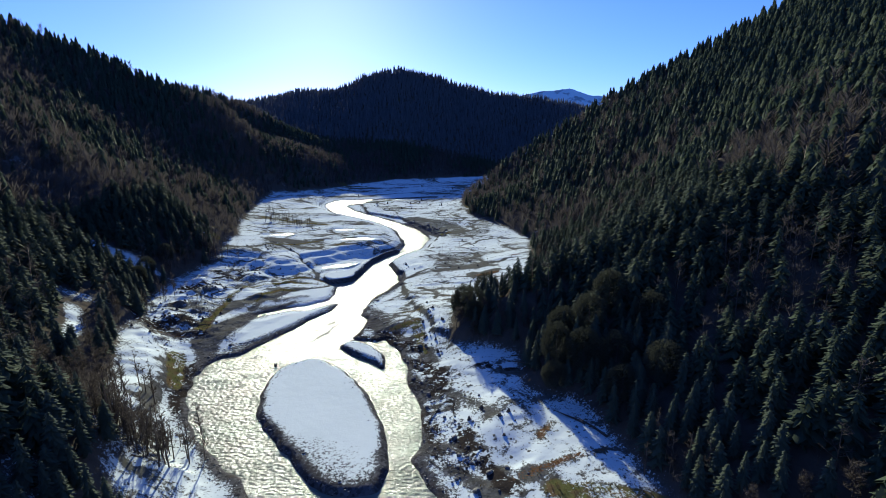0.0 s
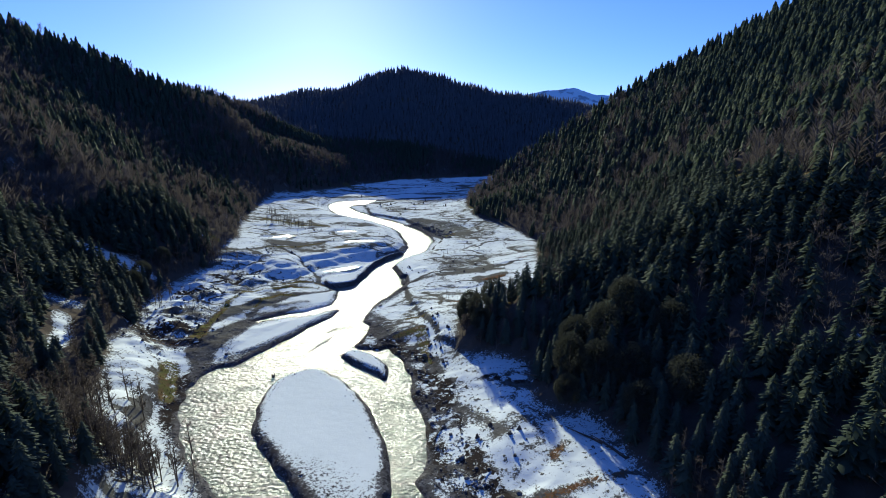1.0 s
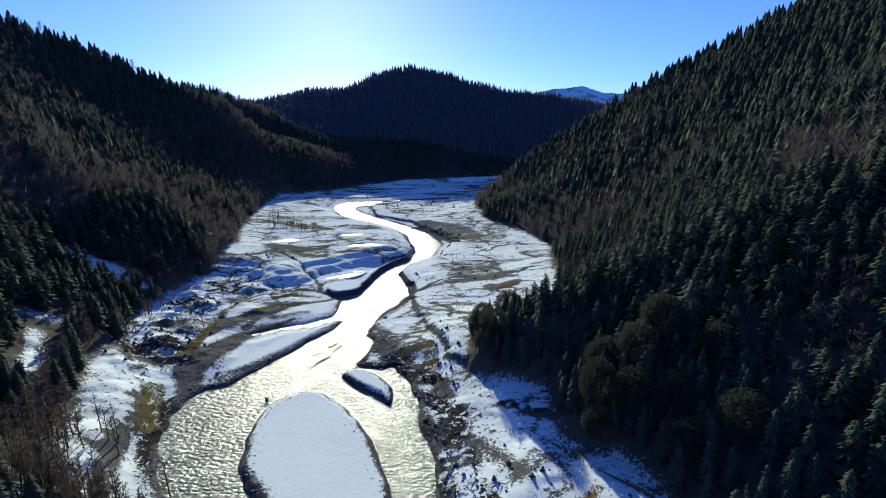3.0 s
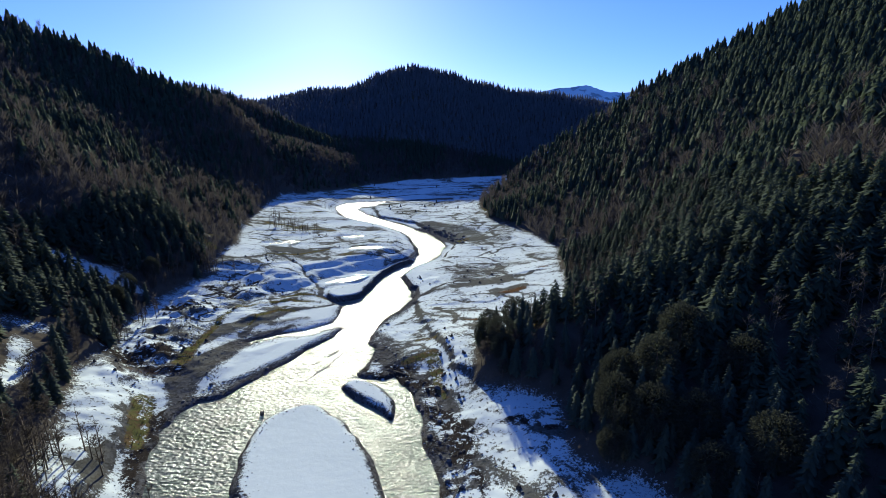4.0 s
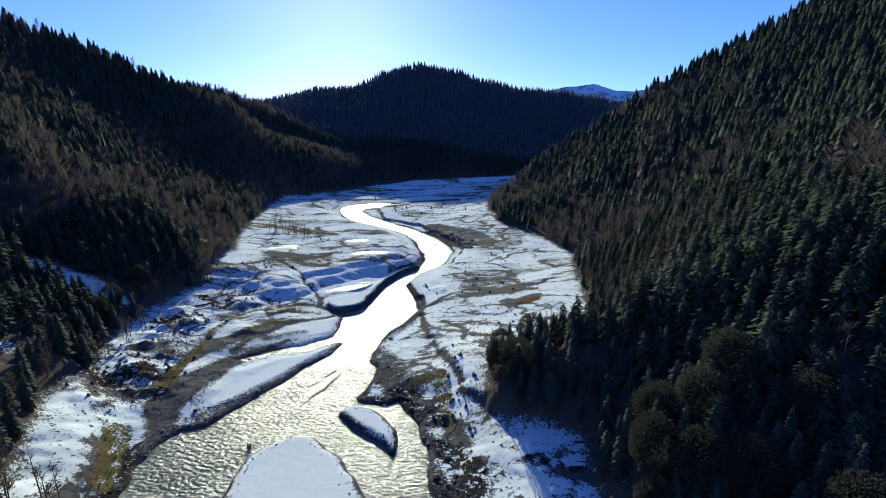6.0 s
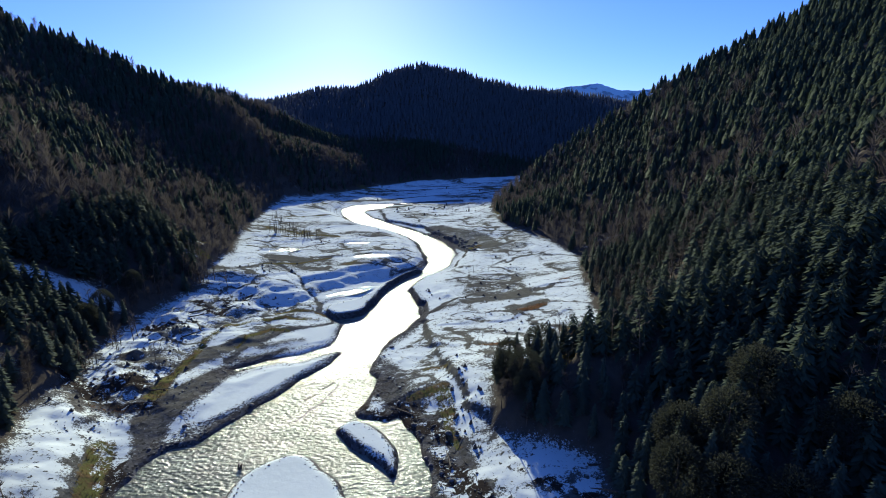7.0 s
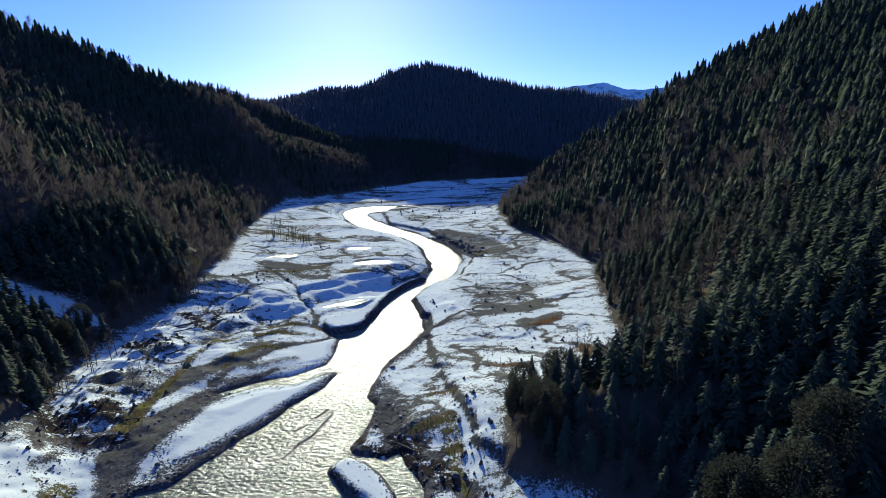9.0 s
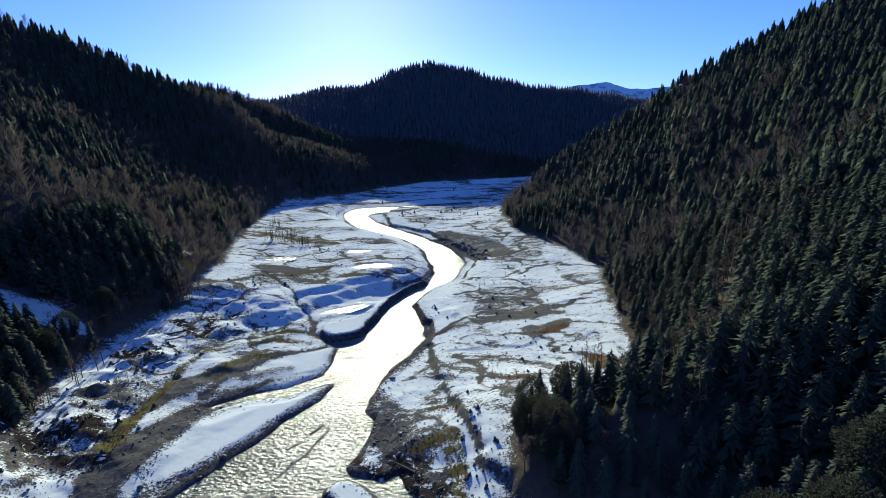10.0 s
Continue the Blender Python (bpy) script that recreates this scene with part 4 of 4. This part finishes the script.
def make_log(seed):
    """A drift log ten metres long with a root wad and broken branches, lying along +x."""
    rng = random.Random(seed)
    thing = new("drift_log")
    bm = bmesh.new()
    limb_tube(bm, [(0, 0, 0.25), (3.5, rng.uniform(-0.3, 0.3), 0.3), (7, rng.uniform(-0.5, 0.5), 0.28), (10, rng.uniform(-0.8, 0.8), 0.2)], [0.36, 0.3, 0.22, 0.08], 8)
    part("trunk", bm, DEAD_WOOD, thing)
    bm = bmesh.new()
    for k in range(7):
        a = 6.283 * k / 7 + rng.uniform(-0.3, 0.3)
        l = rng.uniform(0.6, 1.1)
        limb_tube(bm, [(0.1, 0, 0.25), (-0.25, 0.6 * l * math.cos(a), 0.25 + 0.5 * l * abs(math.sin(a))), (-0.35, l * math.cos(a), 0.1 + l * abs(math.sin(a)))], [0.16, 0.09, 0.03], 5)
    part("root_wad", bm, DEAD_WOOD, thing)
    for _ in range(5):
        bm = bmesh.new()
        x = rng.uniform(3, 9)
        side = rng.choice((-1, 1))
        limb_tube(bm, [(x, 0, 0.3), (x + 0.5, side * rng.uniform(0.5, 1.0), rng.uniform(0.3, 0.9)), (x + 1.0, side * rng.uniform(1.0, 2.0), rng.uniform(0.2, 1.3))], [0.1, 0.06, 0.02], 5)
        part("branch", bm, DEAD_WOOD, thing)
    return tagged(thing, "grey driftwood log with roots stranded on the gravel", "log", "drift logs on the valley floor")


def levels(spots):
    """Ground heights at a list of places."""
    return land(np.array([float(p[0]) for p in spots]), np.array([float(p[1]) for p in spots]))["z"]


def strew_floor():
    rng = np.random.default_rng(19)
    # cobbles on the bars and banks
    x, y = rng.uniform(-118, 26, 90000), rng.uniform(88, 300, 90000)
    f = land(x, y)
    bank = np.where(f["isle"] < 3, np.exp(-((f["isle"] + 1.0) / 2.2) ** 2), np.exp(-((f["wet"] - 1.5) / 3.0) ** 2)) * (f["z"] > WATER_Z - 0.25)
    rubble = np.exp(-(to_line(x, y, [(-26, 200), (-18, 176), (-6, 142), (2, 112)])[0] / 8) ** 2) * (f["wet"] > 0)
    flats = 0.7 * np.exp(-(to_line(x, y, [(-106, 170), (-95, 198), (-84, 226)])[0] / 6) ** 2) * (f["wet"] > 0)
    keep = np.nonzero(rng.uniform(0, 1, x.shape) < 0.30 * np.maximum(np.maximum(bank, rubble), flats))[0]
    kinds = []
    for seed in range(5):
        m = stone_mesh("cobble", seed, 0.65, ROCK, 1)
        v = np.array([p.co[:] for p in m.vertices])
        t = np.array([p.vertices[:] for p in m.polygons])
        bpy.data.meshes.remove(m)
        kinds.append((v[:], t, np.zeros(len(t), int)))
    size = np.exp(rng.normal(-1.45, 0.5, len(keep)))
    stones = forest("cobbles", (x[keep], y[keep], f["z"][keep] + 0.1 * size, size, rng.integers(0, 5, len(keep))), kinds, [ROCK], "dark wet cobbles along the river banks", rng)
    stones["category"] = "stones"

    # boulders
    meshes = [stone_mesh("boulder", 40 + k, 0.7, ROCK, 2) for k in range(6)]
    spots = [(-61.5, 163, 2.6), (-68, 190, 2.8), (-70, 192.5, 1.8), (-9, 178, 2.6), (-33, 235, 1.8)]
    for line, wide, n, low, high in ((((-26, 200), (-18, 176), (-6, 142), (2, 112), (10, 96)), 8, 120, 0.6, 2.3), (((-36, 458), (-16, 432), (-4, 412), (0, 386)), 5, 80, 1.6, 4.0),
                                     (((-112, 172), (-100, 186), (-90, 208)), 5, 22, 0.5, 1.2), (((-66, 186), (-78, 178), (-88, 168)), 3, 14, 0.5, 1.1),
                                     (((-30, 240), (-27, 262), (-28, 290)), 3, 14, 0.5, 1.2)):
        line = np.array(line, float)
        for _ in range(n):
            u = rng.uniform(0, len(line) - 1.001)
            p = line[int(u)] + (u - int(u)) * (line[int(u) + 1] - line[int(u)]) + rng.normal(0, wide * 0.6, 2)
            spots.append((p[0], p[1], (low + (high - low) * rng.uniform(0, 1) ** 2.5) * rng.uniform(0.6, 1.0)))
    for (x0, y0, s), z0 in zip(spots, levels(spots)):
        if z0 < WATER_Z - 0.4:
            continue
        ob = new("boulder", meshes[int(rng.integers(0, 6))])
        ob.matrix_basis = pose(x0, y0, float(z0) + 0.12 * s, rng.uniform(-15, 15), rng.uniform(-15, 15), rng.uniform(0, 360))
        ob.scale = (s, s * rng.uniform(0.7, 1.0), s * rng.uniform(0.7, 1.1))
        tagged(ob, "dark weathered boulder bedded in the gravel", "rock", "boulders on the river bank")

    # stumps
    first = []
    for seed in range(4):
        stump = new("tree_stump")
        bole, roots = stump_parts(seed)
        part("bole", bole, DEAD_WOOD, stump)
        part("root", roots, DEAD_WOOD, stump, "spreading dark roots")
        first.append(tagged(stump, "blackened old tree stump with spreading roots standing in snow", "stump", "old stumps on the valley floor"))
    spots = [(-61, 164.5, 1.7)]
    for cx, cy, rx, ry, n in ((-113, 200, 12, 18, 60), (-122, 240, 12, 16, 44), (-112, 285, 22, 10, 34), (-108, 320, 28, 18, 22), (-5, 190, 6, 22, 26), (14, 130, 10, 16, 14),
                              (16, 260, 24, 30, 22), (20, 340, 28, 40, 24), (-90, 400, 45, 40, 26), (-50, 560, 70, 40, 30), (-20, 290, 8, 20, 8), (-40, 760, 90, 60, 36)):
        for _ in range(n):
            spots.append((cx + rng.normal(0, rx * 0.6), cy + rng.normal(0, ry * 0.6), rng.uniform(0.45, 1.15) ** 1.4 * (1.5 if cy > 500 else 1.0)))
    fs = land(np.array([p[0] for p in spots]), np.array([p[1] for p in spots]))
    used = set()
    for (x0, y0, s), z0, w, e, i in zip(spots, fs["z"], fs["wet"], fs["edge"], fs["isle"]):
        if s < 1.7 and (w < 3 or e > -2 or i < 0):
            continue
        k = int(rng.integers(0, 4))
        m = pose(float(x0), float(y0), float(z0), rng.uniform(-8, 8), rng.uniform(-8, 8), rng.uniform(0, 360))
        if k in used:
            stump = copy_thing(first[k], m)
        else:
            stump = first[k]
            stump.matrix_basis = m
            used.add(k)
        stump.scale = (s, s, s * (1.4 if s > 1.6 else rng.uniform(0.5, 0.9)))

    # drift logs
    logs = [make_log(s) for s in (3, 4, 5)]
    places = [(36, 152, 20, 1.0), (33, 149, -12, 0.8), (30, 146, 165, 0.9), (-51, 204, 62, 0.55), (-55, 197, 50, 0.45), (-8, 165, 100, 0.7), (-14, 182, 40, 0.8),
              (-20, 188, 150, 0.8), (42, 112, 120, 1.0), (38, 118, 135, 0.9), (-116, 236, 60, 0.9), (-128, 262, 40, 1.0), (-124, 255, 35, 0.8), (-4, 128, 75, 0.7), (-104, 196, 10, 0.6),
              (24, 160, 5, 0.8), (8, 226, 95, 0.6), (-10, 410, 20, 1.0)]
    for n, ((x0, y0, turn, s), z0) in enumerate(zip(places, levels(places))):
        m = pose(x0, y0, float(max(z0, WATER_Z - 0.08)) - 0.02, 0, rng.uniform(-2, 2), turn)
        log = copy_thing(logs[n % 3], m) if n > 2 else logs[n]
        log.matrix_basis = m
        log.scale = (s, s, s)


strew_floor()


def plant_snags():
    """Thin dead stems in groves on the floor, and leafless trees at the wood's edge."""
    rng = np.random.default_rng(29)
    kinds = [single_tree("dead_sapling", bare_tree(s, 12, 5, 0.12), DARK_TWIGS, "thin dark dead sapling standing in snow", "dead saplings in the clearing") for s in (51, 52, 53)]
    groves = ((-146, 418, 5, 4, 16, 6, 10), (-126, 413, 9, 4, 26, 5, 8), (-168, 470, 4, 5, 10, 6, 9), (-142, 440, 5, 4, 10, 5, 8), (-108, 212, 5, 6, 6, 2.5, 4), (0, 235, 6, 12, 8, 2, 3.5),
              (-118, 222, 6, 8, 6, 3, 5), (-130, 205, 3, 10, 8, 3, 6), (-150, 560, 20, 20, 10, 4, 7), (10, 320, 20, 30, 6, 3, 5))
    stand(kinds, groves, 1.5, 3, rng)
    shrubs = [single_tree("shrub", bare_tree(s, 16, 12, 0.5), DARK_TWIGS, "dark leafless shrub growing out of the snow", "shrubs on the rough ground") for s in (91, 92, 93)]
    stand(shrubs, ((-127, 245, 7, 4, 16, 1.5, 3.5), (-117, 264, 5, 6, 10, 1.5, 3), (-118, 281, 12, 4, 14, 1.5, 3), (-117, 190, 12, 4, 16, 1, 2.6), (-112, 198, 5, 4, 12, 1.5, 3),
                   (-123, 214, 4, 3, 8, 1.5, 3), (-104, 284, 4, 3, 6, 1.5, 2.5), (-4, 425, 6, 14, 10, 1.5, 3), (-10, 180, 8, 12, 10, 0.8, 1.8)), 1.0, 5, rng)
    tall = [single_tree("leafless_tree", bare_tree(s, 18, 16, 0.16), TWIGS, "tall leafless tree with a slim grey trunk at the snow's edge", "leafless trees beside the snowfield") for s in (61, 62)]
    firs = [single_tree("conifer_tree", conifer(s, 20, 8, 2, 0.22), NEEDLES_LIFTED, "dark green conifer among leafless trees beside the river", "conifers beside the near bank") for s in (81, 82)]
    stand(firs, ((-108, 112, 8, 6, 12, 9, 14), (-112, 132, 5, 6, 8, 9, 14)), 1.0, 1.5, rng)
    stand(tall, ((-138, 294, 7, 4, 14, 10, 15), (-132, 215, 3, 14, 8, 8, 13), (-78, 108, 13, 9, 95, 8, 14), (-96, 128, 6, 10, 30, 8, 13), (34, 232, 4, 4, 6, 6, 10), (52, 100, 4, 10, 8, 8, 13)), 1.0, 2, rng)


def stand(kinds, groves, wide, lean, rng):
    """Copies of trees strewn in groves."""
    spots = []
    for cx, cy, rx, ry, count, low, high in groves:
        spots += [(cx + rng.normal(0, rx * 0.6), cy + rng.normal(0, ry * 0.6), rng.uniform(low, high)) for _ in range(count)]
    for n, ((x0, y0, h), z0) in enumerate(zip(spots, levels(spots))):
        m = pose(x0, y0, float(z0) - 0.05, rng.normal(0, lean), rng.normal(0, lean), rng.uniform(0, 360))
        tree = kinds[n] if n < len(kinds) else copy_thing(kinds[n % len(kinds)], m)
        tree.matrix_basis = m
        tree.scale = (h * wide, h * wide, h)


plant_snags()


# ---- round-crowned trees at the wood's edge ----
def round_crown(seed, clumps):
    """A dense rounded crown of many small leaf clumps on short limbs, one metre tall in all."""
    rng = random.Random(seed)
    v, t, m = [], [], []
    for k in range(5):
        a = 1.2566 * k
        v.append((0.03 * math.cos(a), 0.03 * math.sin(a), -0.03))
    v.append((0, 0, 0.8))
    for k in range(5):
        t.append((k, (k + 1) % 5, 5))
        m.append(0)
    for _ in range(clumps):
        d = Vector((rng.gauss(0, 1), rng.gauss(0, 1), rng.gauss(0, 0.9))).normalized()
        if d.z < -0.75:
            continue
        far = rng.uniform(0.72, 1.08) * (1 + 0.14 * noise.noise(d * 2.5 + Vector((seed, 3, 1))))
        p = Vector((0, 0, 0.52)) + Vector((d.x * 0.38, d.y * 0.38, d.z * 0.46)) * far
        for _ in range(3):
            n = len(v)
            side = Vector((rng.uniform(-1, 1), rng.uniform(-1, 1), rng.uniform(-0.6, 0.6))).normalized() * rng.uniform(0.007, 0.016)
            out = (d + Vector((rng.uniform(-0.6, 0.6), rng.uniform(-0.6, 0.6), rng.uniform(-0.6, 0.3)))).normalized() * rng.uniform(0.022, 0.045)
            v.extend([tuple(p - side), tuple(p + side), tuple(p + out)])
            t.append((n, n + 1, n + 2))
            m.append(1)
    return np.array(v), np.array(t), np.array(m)


def plant_round_trees():
    rng = np.random.default_rng(37)
    kinds = [single_tree("round_tree", round_crown(s, 4200), NEEDLES_DARK, "broad dark evergreen with a dense rounded crown", "round-crowned trees at the wood's edge") for s in (71, 72, 73)]
    spots = [(35, 141, 13), (42, 136, 14), (46, 146, 14), (39, 150, 12), (50, 131, 13), (33, 134, 9), (48, 120, 11), (12, 184, 11), (7, 190, 10), (12, 178, 9), (18, 196, 12),
             (54, 152, 14), (9, 200, 10), (-150, 240, 10), (-152, 262, 11), (-146, 226, 9), (58, 118, 12), (62, 138, 13)]
    for n, ((x0, y0, h), z0) in enumerate(zip(spots, levels(spots))):
        m = pose(x0, y0, float(z0) - 0.05, 0, 0, rng.uniform(0, 360))
        tree = kinds[n] if n < 3 else copy_thing(kinds[n % 3], m)
        tree.matrix_basis = m
        tree.scale = (h * rng.uniform(0.9, 1.1), h * rng.uniform(0.9, 1.1), h)


plant_round_trees()


# ---- driftwood sticks and grass tufts ----
def strew_sticks_and_grass():
    rng = np.random.default_rng(43)
    x, y = rng.uniform(-118, 50, 60000), rng.uniform(90, 300, 60000)
    f = land(x, y)
    dry = (f["wet"] > 0.5) & (f["isle"] > 0) & (f["edge"] < -1)
    # sticks: three-sided, tapering, lying at all angles
    near = np.exp(-(to_line(x, y, [(-28, 206), (-18, 178), (-6, 144), (4, 112)])[0] / 7) ** 2) + 0.6 * np.exp(-(to_line(x, y, [(18, 150), (34, 146), (44, 141)])[0] / 4) ** 2)
    near = near + 0.4 * np.exp(-(to_line(x, y, [(-128, 194), (-112, 184), (-98, 186)])[0] / 5) ** 2)
    pick = np.nonzero(dry & (rng.uniform(0, 1, x.shape) < 0.16 * near))[0]
    stick = np.array([(0, 0.03, 0), (0, -0.03, 0), (0, 0, 0.05), (0.5, 0.06, 0.02), (0.5, 0.01, 0.02), (0.5, 0.035, 0.06), (1, -0.02, 0.05)])
    tris = np.array([(0, 1, 4), (0, 4, 3), (1, 2, 5), (1, 5, 4), (2, 0, 3), (2, 3, 5), (3, 4, 6), (4, 5, 6), (5, 3, 6)])
    length = rng.uniform(0.8, 3.2, len(pick))
    sticks = forest("driftwood_sticks", (x[pick], y[pick], f["z"][pick] + 0.04, length, np.zeros(len(pick), int)), [(stick, tris, np.zeros(9, int))], [DEAD_WOOD],
                    "broken grey driftwood sticks strewn over the bank", rng)
    sticks["category"] = "driftwood"
    # tufts of dead grass where the snow has gone
    bare = dry & (f["snow"] < 0.75)
    pick = np.nonzero(bare & (rng.uniform(0, 1, x.shape) < 0.35 * np.maximum(f["grass"], f["rust"])))[0]
    blades, faces = [], []
    r = random.Random(5)
    for k in range(9):
        a, b, h = r.uniform(0, 6.28), r.uniform(0.15, 0.5), r.uniform(0.6, 1.0)
        n = len(blades)
        c, s = math.cos(a), math.sin(a)
        blades += [(-0.07 * s, 0.07 * c, 0), (0.07 * s, -0.07 * c, 0), (b * c, b * s, h)]
        faces.append((n, n + 1, n + 2))
    kind = (np.array(blades), np.array(faces), np.zeros(9, int))
    tufts = forest("dead_grass", (x[pick], y[pick], f["z"][pick], rng.uniform(0.35, 0.9, len(pick)), np.zeros(len(pick), int)), [kind],
                   [foliage_material("straw", (0.07, 0.06, 0.02), (0.22, 0.17, 0.08))], "tufts of brown and olive dead grass", rng)
    tufts["category"] = "grass"


strew_sticks_and_grass()
